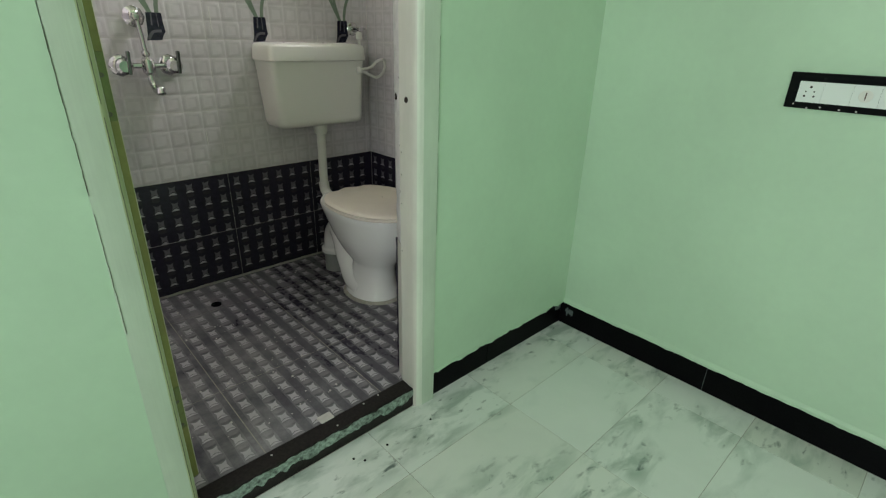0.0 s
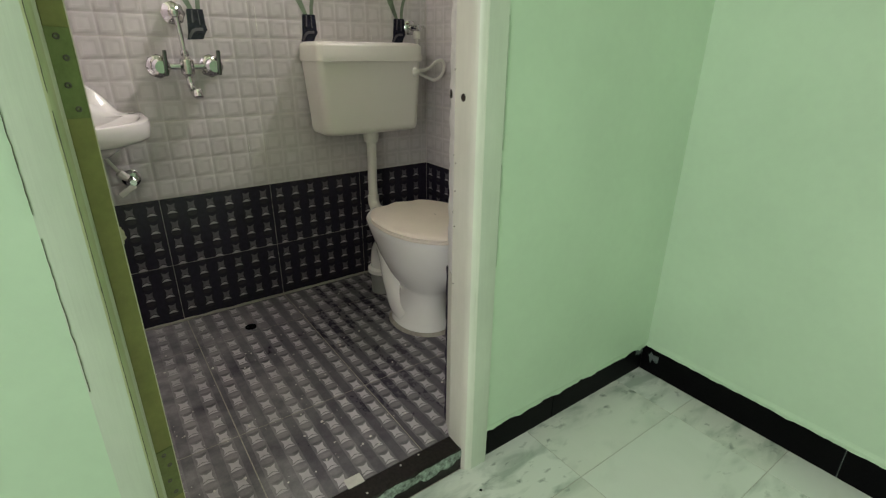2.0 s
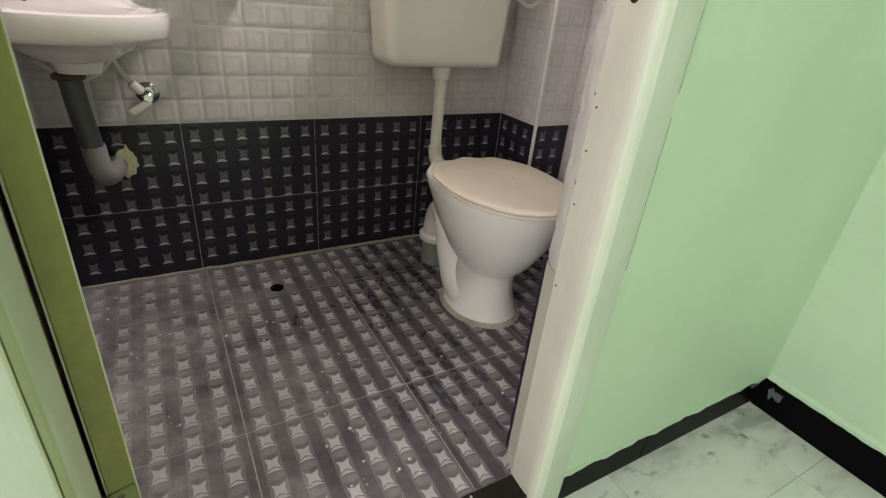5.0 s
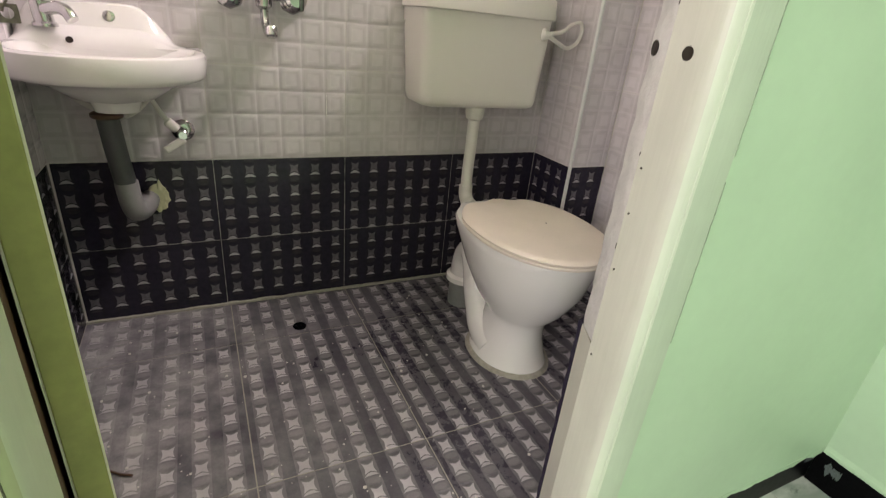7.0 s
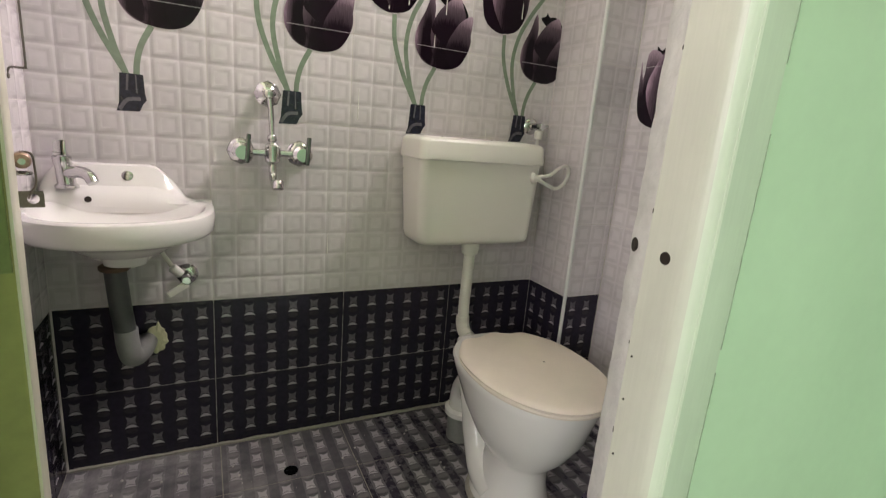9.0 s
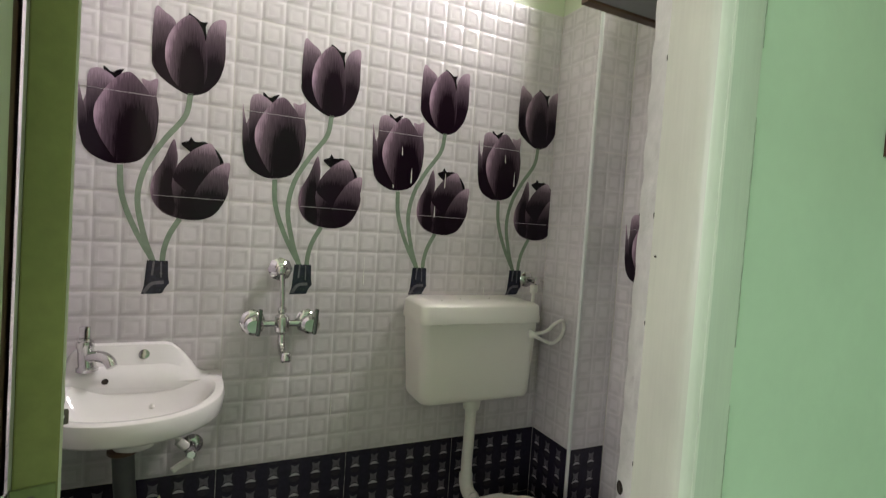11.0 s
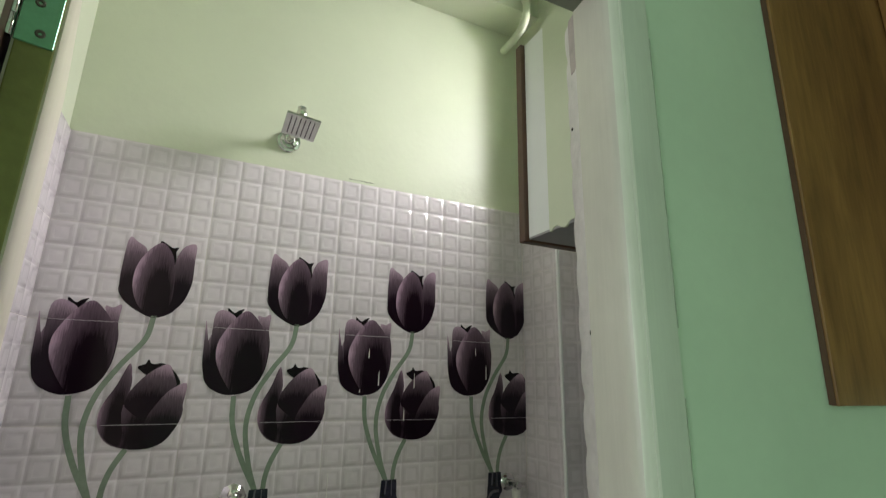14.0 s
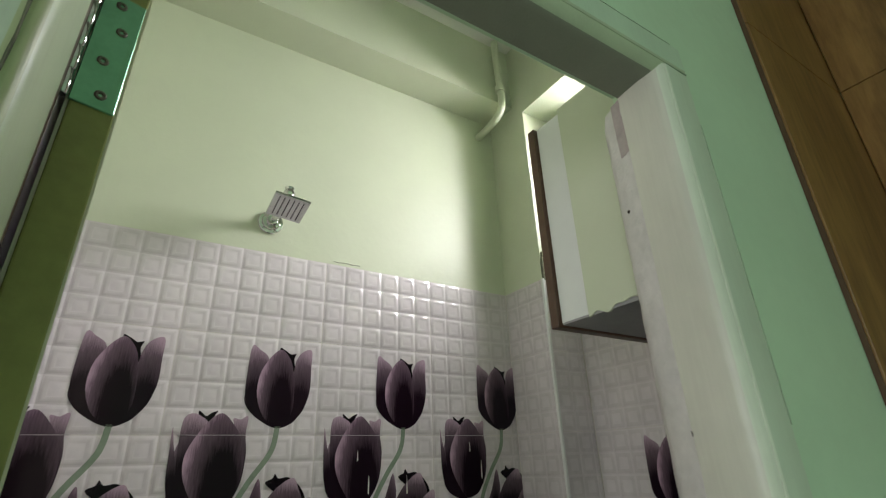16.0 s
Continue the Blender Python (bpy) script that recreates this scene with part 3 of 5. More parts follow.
part("paint_run", ragged_band((SOCKET_X - 0.0082, -1.2, 0), (SOCKET_X - 0.0082, WALL_Y - 0.008, 0), 0.0935, 0.0985, 1.0, 0.005, 0.0, (-0.001, 0, 0), 220), GREEN, skirt, "mint green paint run")
part("paint_run", ragged_band((0.932, WALL_Y + 0.008, 0), (SOCKET_X - 0.001, WALL_Y + 0.008, 0), 0.094, 0.108, 2.0, 0.011, 0.0, (0, -0.0088, 0), 120), GREEN, skirt, "mint green paint run")
part("corner_dust", ragged_band((1.605, WALL_Y + 0.0098, 0), (SOCKET_X - 0.009, WALL_Y + 0.0098, 0), 0.062, 0.086, 7.0, 0.014, 0.012, (0, -0.0008, 0), 30, 60), DUSTY_SMEAR, skirt, "pale plaster smear")
part("corner_dust", ragged_band((SOCKET_X - 0.0084, 0.92, 0), (SOCKET_X - 0.0084, 0.955, 0), 0.052, 0.074, 8.0, 0.016, 0.014, (-0.0008, 0, 0), 30, 60), DUSTY_SMEAR, skirt, "pale plaster smear")
part("paint_run", loft([[(SOCKET_X - 0.0092, y, 0.0955), (SOCKET_X - 0.0040, y, 0.1010), (SOCKET_X + 0.002, y, 0.116), (SOCKET_X + 0.002, y, 0.0955)] for y in (-1.2, -0.5, 0.3, WALL_Y - 0.001)]), GREEN, skirt, "mint green paint run")
part("joint_line", box(SOCKET_X - 0.0083, SOCKET_X - 0.0078, 0.4014, 0.4026, 0.0, 0.092), DUSTY_SMEAR, skirt)

# ---- door leaf, standing open into the bathroom ----
HINGE = Matrix.Translation((0.261, 1.076, 0.0)) @ Matrix.Rotation(radians(14.6), 4, "Z") @ Matrix.Translation((0, 0, 0.9)) @ Matrix.Rotation(radians(0.45), 4, "Y") @ Matrix.Translation((0, 0, -0.9))
DOOR_W, DOOR_T, DZ0, DZ1 = 0.605, 0.0330, 0.076, 1.955
door = tagged(new("door_1"), "open bathroom door, cream laminate faces and yellow-green painted edge", "door", kind="structure")
door.matrix_world = HINGE
part("core", box(-0.0308, -0.002, 0.0, DOOR_W, DZ0, DZ1, 0.0015), OLIVE, door, "yellow-green painted edge")
part("face_sheet", box(-0.0022, 0.0, 0.003, DOOR_W - 0.001, DZ0 + 0.001, DZ1 - 0.001), DOORFACE, door, "cream laminate")
part("face_sheet", box(-0.0330, -0.0308, 0.003, DOOR_W - 0.001, DZ0 + 0.001, DZ1 - 0.001), DOORFACE, door, "cream laminate")
for zc in (0.288, 0.985, 1.781):
    leaf = part("hinge_plate", box(-DOOR_T + 0.001, -0.003, -0.0022, 0.001, zc - 0.057, zc + 0.057, 0.0006, 1), HINGE_STEEL if zc > 1.5 else OLIVE_STEEL, door, "steel hinge")
    part("knuckle", merged(*[turned([(0.0036, 0), (0.0042, 0.001), (0.0042, 0.0215), (0.0036, 0.0225)], (-DOOR_T - 0.004, -0.003, zc - 0.057 + 0.0229 * k), (-DOOR_T - 0.004, -0.003, zc + 0.2), 12) for k in range(5)]), CHROME, leaf, smooth=True)
    for dz in (-0.045, -0.014, 0.020, 0.046):
        part("screw", turned([(0.0042, -0.001), (0.0042, 0.0005), (0.0032, 0.0012), (0.0018, 0.0010), (0.0012, -0.0004), (0.0, -0.0006)], (-0.017 + 0.003 * math.sin(dz * 90), -0.0022, zc + dz), (-0.017 + 0.003 * math.sin(dz * 90), -1, zc + dz), 12), DARKSTEEL, leaf)
# sliding bolt on the door's face near its free edge
bolt = thing("door_bolt", "tarnished steel sliding door bolt with hanging hasp", "door bolt")
bolt.matrix_world = HINGE @ Matrix.Translation((-0.006, 0.57, 0.94))
part("back_plate", box(-0.005, 0.0025, -0.05, 0.03, -0.022, 0.045, 0.0008, 1), DARKSTEEL, bolt)
part("barrel", turned([(0.010, 0), (0.0125, 0.003), (0.0125, 0.026), (0.010, 0.03)], (0.014, -0.03, 0.018), (0.014, 0.0, 0.018), 16), OLD_BRASS, bolt, smooth=True)
part("rod", tube([(0.014, -0.045, 0.018), (0.014, 0.03, 0.018)], 0.005, 10, False), CHROME, bolt, smooth=True)
part("loop", tube([(0.012, -0.01, 0.03), (0.026, -0.012, 0.028), (0.029, -0.012, 0.01), (0.029, -0.012, -0.02), (0.022, -0.012, -0.034), (0.018, -0.010, -0.044)], 0.0016, 8), DARKSTEEL, bolt, smooth=True)


def holed_plate(x0, x1, z0, z1, y, thick, hx, hz, r, n=20):
    ring = []
    for i in range(n):
        a = 2 * math.pi * (i + 0.5) / n
        c, s = math.cos(a), math.sin(a)
        k = min((x1 - hx if c > 0 else hx - x0) / max(abs(c), 1e-6), (z1 - hz if s > 0 else hz - z0) / max(abs(s), 1e-6))
        ring.append(((hx + c * k, hz + s * k), (hx + c * r, hz + s * r)))
    outer0 = [(o[0], y, o[1]) for o, _ in ring]
    outer1 = [(o[0], y + thick, o[1]) for o, _ in ring]
    inner1 = [(q[0], y + thick, q[1]) for _, q in ring]
    inner0 = [(q[0], y, q[1]) for _, q in ring]
    return loft([outer0, outer1, inner1, inner0, outer0], False, False)


part("hasp", holed_plate(0.0, 0.038, -0.060, -0.033, -0.002, 0.002, 0.024, -0.046, 0.008), DARKSTEEL, bolt)
part("staple", tube([(0.0, -0.004, -0.005), (0.022, -0.004, -0.005), (0.022, 0.012, -0.005), (0.0, 0.012, -0.005)], 0.003, 8), STEEL, bolt, smooth=True)

# ---- ventilator ----
vent = thing("window_1", "small high ventilator window with white reveal", "window", kind="structure")
part("frame", merged(box(RECESS_X + 0.06, RECESS_X + 0.085, VY0, VY0 + 0.025, VZ0, VZ1), box(RECESS_X + 0.06, RECESS_X + 0.085, VY1 - 0.025, VY1, VZ0, VZ1)), WHITEBOARD, vent)
# No window is known here; added as the opening for the room's light.
assumed_win = thing("window_2", "plain white framed window assumed in the unseen room wall", "window", kind="structure")
part("frame", merged(box(ROOM_W - 0.09, ROOM_W - 0.08, WY0, WY0 + 0.05, WZ0, WZ1), box(ROOM_W - 0.09, ROOM_W - 0.08, WY1 - 0.05, WY1, WZ0, WZ1)), WHITEBOARD, assumed_win)


# ---- things: sanitary ware ----
# toilet
TX = 1.165
toilet = thing("toilet", "white porcelain pedestal toilet with closed peach lid", "toilet")
bowl_rings = []
for z, cx, cy, hw, fr, bk in (
        (FLOOR_Z, TX - 0.02, 1.600, 0.108, 0.132, 0.130), (0.075, TX - 0.02, 1.600, 0.105, 0.128, 0.128),
        (0.10, TX - 0.018, 1.600, 0.094, 0.118, 0.118), (0.15, TX - 0.015, 1.600, 0.080, 0.104, 0.110),
        (0.198, TX - 0.01, 1.600, 0.076, 0.102, 0.112), (0.216, TX - 0.008, 1.602, 0.086, 0.116, 0.126),
        (0.258, TX - 0.004, 1.606, 0.116, 0.156, 0.160), (0.325, TX, 1.610, 0.147, 0.198, 0.200),
        (0.385, TX, 1.612, 0.160, 0.218, 0.232), (0.42, TX, 1.612, 0.168, 0.230, 0.252),
        (0.437, TX, 1.612, 0.170, 0.233, 0.256), (0.444, TX, 1.612, 0.166, 0.229, 0.252)):
    bowl_rings.append(egg(cx, cy, z, hw, fr, bk, 48, 2.0, 2.2 + 0.5 * max(0, (z - 0.3) * 6)))
part("bowl", loft(bowl_rings), PORCELAIN, toilet, smooth=True)
part("flush_inlet", turned([(0.030, 0), (0.034, 0.01), (0.030, 0.05), (0.026, 0.07)], (TX - 0.005, 1.84, 0.385), (TX - 0.005, 1.97, 0.40), 20), PORCELAIN, toilet, smooth=True)
part("shelf", box(TX - 0.085, TX + 0.075, 1.77, 1.885, 0.385, 0.443, 0.022, 4), PORCELAIN, toilet, smooth=True)
part("trap", tube([(TX - 0.066, 1.60, 0.085), (TX - 0.068, 1.68, 0.12), (TX - 0.062, 1.735, 0.19), (TX - 0.05, 1.775, 0.255), (TX - 0.032, 1.83, 0.285), (TX - 0.022, 1.885, 0.245), (TX - 0.02, 1.90, 0.165)],
     lambda s: 0.040 + 0.014 * max(0.0, 1 - 4 * s) + 0.012 * s, 20), PORCELAIN, toilet, smooth=True)
part("trap_collar", turned([(0.052, 0), (0.063, 0.004), (0.063, 0.02), (0.055, 0.028)], (TX - 0.02, 1.90, 0.150), (TX - 0.02, 1.90, 0.3), 24), PORCELAIN, toilet, smooth=True)
part("outlet_pipe", turned([(0.050, 0), (0.050, 0.098)], (TX - 0.02, 1.90, FLOOR_Z), (TX - 0.02, 1.90, 0.3), 24), PVC_LIGHT, toilet, "dusty grey plastic pipe", smooth=True)
part("cement_ring", loft([egg(TX - 0.02, 1.6, FLOOR_Z + h, 0.108 + w, 0.132 + w, 0.130 + w, 48, 2.0, 2.2) for h, w in ((-0.002, 0.011), (0.004, 0.008), (0.008, 0.003), (0.010, -0.002))]), FLOOR_GROUT, toilet, "pale cement fillet", smooth=True)


def lid_outline(z, grow, n=64):
    """Egg-shaped lid with a wavy hinge edge at the back."""
    out = []
    for x, y, _ in egg(TX, 1.60, z, 0.172 + grow, 0.235 + grow, 0.215 + grow, n, 2.05, 2.5):
        b = max(0.0, (y - 1.70) / 0.12)
        y += b * (0.010 * math.cos((x - TX) * 62) - 0.006)
        out.append((x, y, z))
    return out


seat = part("seat", loft([lid_outline(0.446, -0.002), lid_outline(0.447, 0.002), lid_outline(0.452, 0.004), lid_outline(0.456, 0.001)]), LID, toilet, "peach plastic seat", smooth=True)
part("lid", loft([lid_outline(0.4565, -0.002), lid_outline(0.459, 0.004), lid_outline(0.464, 0.005), lid_outline(0.469, -0.003), lid_outline(0.4705, -0.014), lid_outline(0.472, -0.08), lid_outline(0.473, -0.15)]), LID, toilet, "dusty peach plastic lid", smooth=True)
part("speck", turned([(0.003, 0), (0.003, 0.0012), (0.001, 0.002)], (1.20, 1.596, 0.4715), (1.20, 1.596, 1), 8), BLACK, toilet)

# cistern
cistern = thing("cistern", "cream plastic low-level flushing cistern on tiled wall", "cistern")
CX0, CX1 = 0.938, 1.365
tank = []
for z, dx, dy, r in ((0.714, 0.052, 0.042, 0.03), (0.7155, 0.039, 0.029, 0.031), (0.720, 0.028, 0.018, 0.032), (0.729, 0.021, 0.011, 0.034), (0.744, 0.0175, 0.008, 0.034), (0.79, 0.015, 0.006, 0.034), (0.88, 0.008, 0.003, 0.030), (0.985, 0.001, 0.0, 0.026)):
    tank.append(rounded_rect(CX0 + dx, CX1 - dx * 0.45, 1.924 + dy, BACK_Y - 0.004, z, r))
part("tank", loft(tank), CISTERN, cistern, smooth=True)
lid = []
for z, g, r in ((0.974, 0.0, 0.026), (0.976, 0.0045, 0.028), (0.990, 0.005, 0.028), (0.996, 0.003, 0.027), (1.026, 0.001, 0.026), (1.033, -0.004, 0.025), (1.037, -0.012, 0.024), (1.040, -0.035, 0.022)):
    lid.append(rounded_rect(CX0 - g, CX1 + g, 1.918 - g, BACK_Y - 0.003, z, r))
part("lid", loft(lid), CISTERN, cistern, smooth=True)
for x, y in ((1.02, 1.97), (1.22, 2.02), (1.10, 2.0)):
    part("speck", turned([(0.004, 0), (0.003, 0.002), (0.001, 0.003)], (x, y, 1.0385), (x, y, 2), 7), BROWN, cistern)
part("flush_knob", turned([(0.012, 0), (0.017, 0.003), (0.017, 0.012), (0.011, 0.018), (0.009, 0.030)], (CX1 - 0.045, 1.922, 0.936), (CX1 - 0.022, 1.902, 0.936), 18), WHITE_PVC, cistern, smooth=True)
part("flush_loop", tube([(CX1 - 0.034, 1.908, 0.939), (1.38, 1.905, 0.948), (1.415, 1.91, 0.970), (1.455, 1.92, 0.978), (1.470, 1.925, 0.955), (1.455, 1.922, 0.922), (1.415, 1.912, 0.905), (1.375, 1.906, 0.916), (CX1 - 0.028, 1.905, 0.932)], 0.0058, 10), WHITE_PVC, cistern, "white plastic loop handle", smooth=True)
# flush pipe
flush = thing("flush_pipe", "white plastic flush pipe with nut and elbow", "pipe")
part("nut", turned([(0.020, 0), (0.026, 0.003), (0.030, 0.022), (0.030, 0.040), (0.024, 0.046)], (1.165, 1.995, 0.672), (1.165, 1.995, 1), 20), WHITE_PVC, flush, smooth=True)
part("pipe", tube([(1.165, 1.995, 0.735), (1.165, 1.995, 0.60), (1.163, 1.995, 0.50), (1.163, 1.990, 0.435), (1.162, 1.972, 0.408), (1.161, 1.93, 0.40), (1.160, 1.90, 0.398)], 0.0185, 16), WHITE_PVC, flush, smooth=True)
part("elbow", tube([(1.163, 1.995, 0.455), (1.163, 1.992, 0.428), (1.162, 1.972, 0.405), (1.161, 1.935, 0.40)], 0.0225, 16), WHITE_PVC, flush, smooth=True)


def angle_valve(base, label, green):
    """A small chrome stop valve on the back wall."""
    x, y, z = base
    v = thing("angle_valve", label, "valve")
    part("flange", turned([(0.028, 0), (0.028, 0.003), (0.020, 0.010), (0.012, 0.012)], (x, BACK_Y - 0.002, z), (x, 1.0, z), 24), CHROME, v, smooth=True)
    part("body", turned([(0.011, 0), (0.011, 0.045), (0.013, 0.047), (0.013, 0.062), (0.010, 0.065)], (x, BACK_Y - 0.010, z), (x, 1.0, z), 16), CHROME, v, smooth=True)
    return v


valve = angle_valve((0.336, 2.073, 0.618), "chrome stop valve with white lever", True)
part("lever", moved(box(-0.009, 0.009, -0.005, 0.005, -0.050, 0.006, 0.004), Matrix.Translation((0.334, 2.030, 0.606)) @ Matrix.Rotation(radians(58), 4, "Y")), WHITE_PVC, valve, "white plastic lever")
part("outlet", turned([(0.009, 0), (0.012, 0.004), (0.012, 0.03), (0.008, 0.034)], (0.325, 2.05, 0.628), (0.285, 2.05, 0.668), 14), WHITE_PVC, valve, smooth=True)
hose = thing("supply_hose", "white plastic supply hose under the wash basin", "hose")
part("hose", tube([(0.302, 2.05, 0.655), (0.285, 2.047, 0.685), (0.272, 2.04, 0.715), (0.262, 2.02, 0.742), (0.24, 2.00, 0.77)], 0.006, 10), WHITE_PVC, hose, smooth=True)
part("hose", tube([(0.292, 2.01, 0.775), (0.288, 2.01, 0.749), (0.279, 2.01, 0.724), (0.260, 2.01, 0.697), (0.234, 2.012, 0.675), (0.205, 2.02, 0.666), (0.160, 2.02, 0.683), (0.118, 2.02, 0.715), (0.100, 2.01, 0.755)], 0.0058, 10), WHITE_PVC, hose, smooth=True)

cvalve = angle_valve((1.418, 2.06, 1.098), "chrome stop valve above the cistern", False)
part("lever", box(1.395, 1.445, 2.026, 2.034, 1.096, 1.106, 0.003), STEEL, cvalve)
part("nut", turned([(0.010, 0), (0.014, 0.003), (0.014, 0.026), (0.010, 0.03)], (1.418, 2.045, 1.055), (1.418, 2.045, 2), 14), WHITE_PVC, cvalve, "white plastic nut", smooth=True)
part("stem", turned([(0.006, 0), (0.006, 0.045)], (1.418, 2.045, 1.02), (1.418, 2.045, 2), 10), WHITE_PVC, cvalve, smooth=True)

# wash basin
SX, SY = 0.213, 1.965
basin = thing("wash_basin", "white porcelain wall-hung wash basin", "wash basin")


def basin_ring(z, hw, fr, bk, cy=SY, p=2.25, bp=3.6):
    return egg(SX, cy, z, hw, fr, bk, 56, p, bp)


part("bowl", loft([
    basin_ring(0.692, 0.044, 0.042, 0.046, 1.955, 2, 2), basin_ring(0.716, 0.052, 0.050, 0.056, 1.955, 2, 2), basin_ring(0.724, 0.085, 0.090, 0.09, 1.955, 2, 2.2),
    basin_ring(0.742, 0.112, 0.118, 0.115), basin_ring(0.760, 0.146, 0.160, 0.129), basin_ring(0.768, 0.176, 0.196, 0.131), basin_ring(0.772, 0.187, 0.208, 0.131),
    basin_ring(0.780, 0.193, 0.215, 0.132), basin_ring(0.812, 0.196, 0.219, 0.132), basin_ring(0.822, 0.193, 0.216, 0.131), basin_ring(0.826, 0.186, 0.209, 0.129),
    basin_ring(0.825, 0.174, 0.196, 0.078, bp=2.6), basin_ring(0.818, 0.167, 0.188, 0.070, bp=2.5), basin_ring(0.795, 0.154, 0.174, 0.056, bp=2.4), basin_ring(0.76, 0.124, 0.142, 0.032, bp=2.3), basin_ring(0.738, 0.07, 0.09, 0.0), basin_ring(0.732, 0.02, 0.03, 0.0, 1.94)]),
    PORCELAIN, basin, smooth=True)
back_rings = []
for k, (yy, h) in enumerate(((2.020, 0.824), (2.030, 0.840), (2.040, 0.850), (2.062, 0.860), (2.072, 0.884), (2.082, 0.908), (2.096, 0.912))):
    ring = []
    for s in range(25):
        u = -1 + 2 * s / 24
        fall = max(0.0, (u - 0.27) / 0.42 if u > 0 else (-u - 0.72) / 0.3)
        top = 0.824 + (h - 0.824) * (1 - min(1, fall) ** 1.5 * 0.98 if abs(u) < 0.98 else 0.0)
        ring.append((max(SX + u * 0.190, LEFT_X + 0.002), yy, top))
    ring += [(SX + 0.190, yy, 0.80), (LEFT_X + 0.002, yy, 0.80)]
    back_rings.append(ring)
part("splash_deck", loft(back_rings), PORCELAIN, basin, smooth=True)
part("tap_hole_cap", turned([(0.013, 0), (0.0125, 0.002), (0.009, 0.003)], (0.214, 2.0725, 0.8845), (0.214, 1.9, 0.96), 20), STEEL, basin, "dull steel tap hole cap", smooth=True)
part("overflow_hole", turned([(0.0075, 0), (0.0072, 0.0015), (0.004, 0.001)], (0.138, 2.0225, 0.832), (0.150, 1.8, 0.96), 16), HOLE, basin)
part("waste_ring", turned([(0.024, 0), (0.024, 0.003), (0.018, 0.004), (0.012, 0.002)], (SX, 1.94, 0.732), (SX, 1.94, 1), 20), CHROME, basin, smooth=True)
# tap on the basin
tap = thing("basin_tap", "chrome pillar tap on the wash basin", "tap")
BX, BYY, BZ = 0.095, 2.052, 0.855
part("base", turned([(0.024, 0), (0.024, 0.006), (0.019, 0.010)], (BX, BYY, BZ), (BX, BYY, 2), 20), CHROME, tap, smooth=True)
part("body", turned([(0.019, 0), (0.0185, 0.02), (0.017, 0.045), (0.019, 0.050), (0.019, 0.064), (0.014, 0.068)], (BX, BYY, BZ + 0.008), (BX - 0.10, BYY + 0.02, BZ + 1), 20), CHROME, tap, smooth=True)
part("spout", tube([(BX + 0.004, BYY - 0.004, BZ + 0.034), (BX + 0.030, BYY - 0.024, BZ + 0.040), (BX + 0.050, BYY - 0.040, BZ + 0.034), (BX + 0.060, BYY - 0.048, BZ + 0.018)], lambda s: 0.0145 - 0.002 * s, 14), CHROME, tap, smooth=True)
part("lever", moved(merged(box(-0.014, 0.014, -0.012, 0.012, 0.0, 0.008, 0.003), moved(box(-0.012, 0.012, -0.006, 0.006, 0.0, 0.036, 0.004), Matrix.Rotation(radians(-10), 4, "X"))), Matrix.Translation((BX - 0.008, BYY, BZ + 0.074))), CHROME, tap, smooth=True)
# drain of the basin
drain = thing("basin_drain", "dark grey plastic basin waste pipe with elbow", "pipe")
part("washer", turned([(0.030, 0), (0.033, 0.003), (0.033, 0.010), (0.028, 0.013)], (0.190, 1.955, 0.676), (0.190, 1.955, 1), 20), BROWN, drain, "rusty brown washer", smooth=True)
part("pipe", tube([(0.190, 1.955, 0.684), (0.195, 1.957, 0.60), (0.202, 1.96, 0.52), (0.206, 1.962, 0.48)], 0.0235, 20), PVC, drain, smooth=True)
part("elbow", tube([(0.203, 1.961, 0.522), (0.205, 1.963, 0.482), (0.209, 1.972, 0.449), (0.216, 2.00, 0.432), (0.228, 2.05, 0.429), (0.232, 2.094, 0.429)], 0.0258, 20), PVC_LIGHT, drain, "dusty grey elbow", smooth=True)
patch_vs = [(0.254 + (0.026 + 0.013 * noise.noise((k * 0.9, 1, 0))) * math.cos(k * math.pi / 12), (0.432 + (0.042 + 0.020 * noise.noise((k * 0.9, 5, 0))) * math.sin(k * math.pi / 12))) for k in range(24)]
part("putty_patch", loft([[(x, BACK_Y + 0.001, z) for x, z in patch_vs], [(0.256 + (x - 0.256) * 0.96, BACK_Y - 0.006, 0.432 + (z - 0.432) * 0.96) for x, z in patch_vs], [(0.256 + (x - 0.256) * 0.6, BACK_Y - 0.010, 0.432 + (z - 0.432) * 0.6) for x, z in patch_vs]]), PUTTY, drain, "yellowish putty round the pipe")

# wall mixer
mixer = thing("wall_mixer", "chrome wall mixer tap with two levers and riser", "mixer tap")
MZ = 0.960
for x in (0.478, 0.632):
    fl = part("valve_body", merged(
        turned([(0.036, 0), (0.037, 0.003), (0.030, 0.012), (0.022, 0.016)], (x, BACK_Y - 0.003, MZ), (x, 1.0, MZ), 8),
        turned([(0.018, 0), (0.020, 0.004), (0.020, 0.030), (0.026, 0.034), (0.026, 0.052), (0.018, 0.060)], (x, BACK_Y - 0.016, MZ), (x, 1.0, MZ), 20)), CHROME, mixer, smooth=True)
    part("lever", moved(box(-0.0055, 0.0055, -0.008, 0.008, -0.030, 0.045, 0.0035, 3), Matrix.Translation((x + 0.012, BACK_Y - 0.075, MZ + 0.004)) @ Matrix.Rotation(radians(4), 4, "Y")), DARK_CHROME, fl, smooth=True)
part("bar", turned([(0.0095, 0), (0.0095, 0.154)], (0.478, BACK_Y - 0.034, MZ), (0.632, BACK_Y - 0.034, MZ), 16), CHROME, mixer, smooth=True)
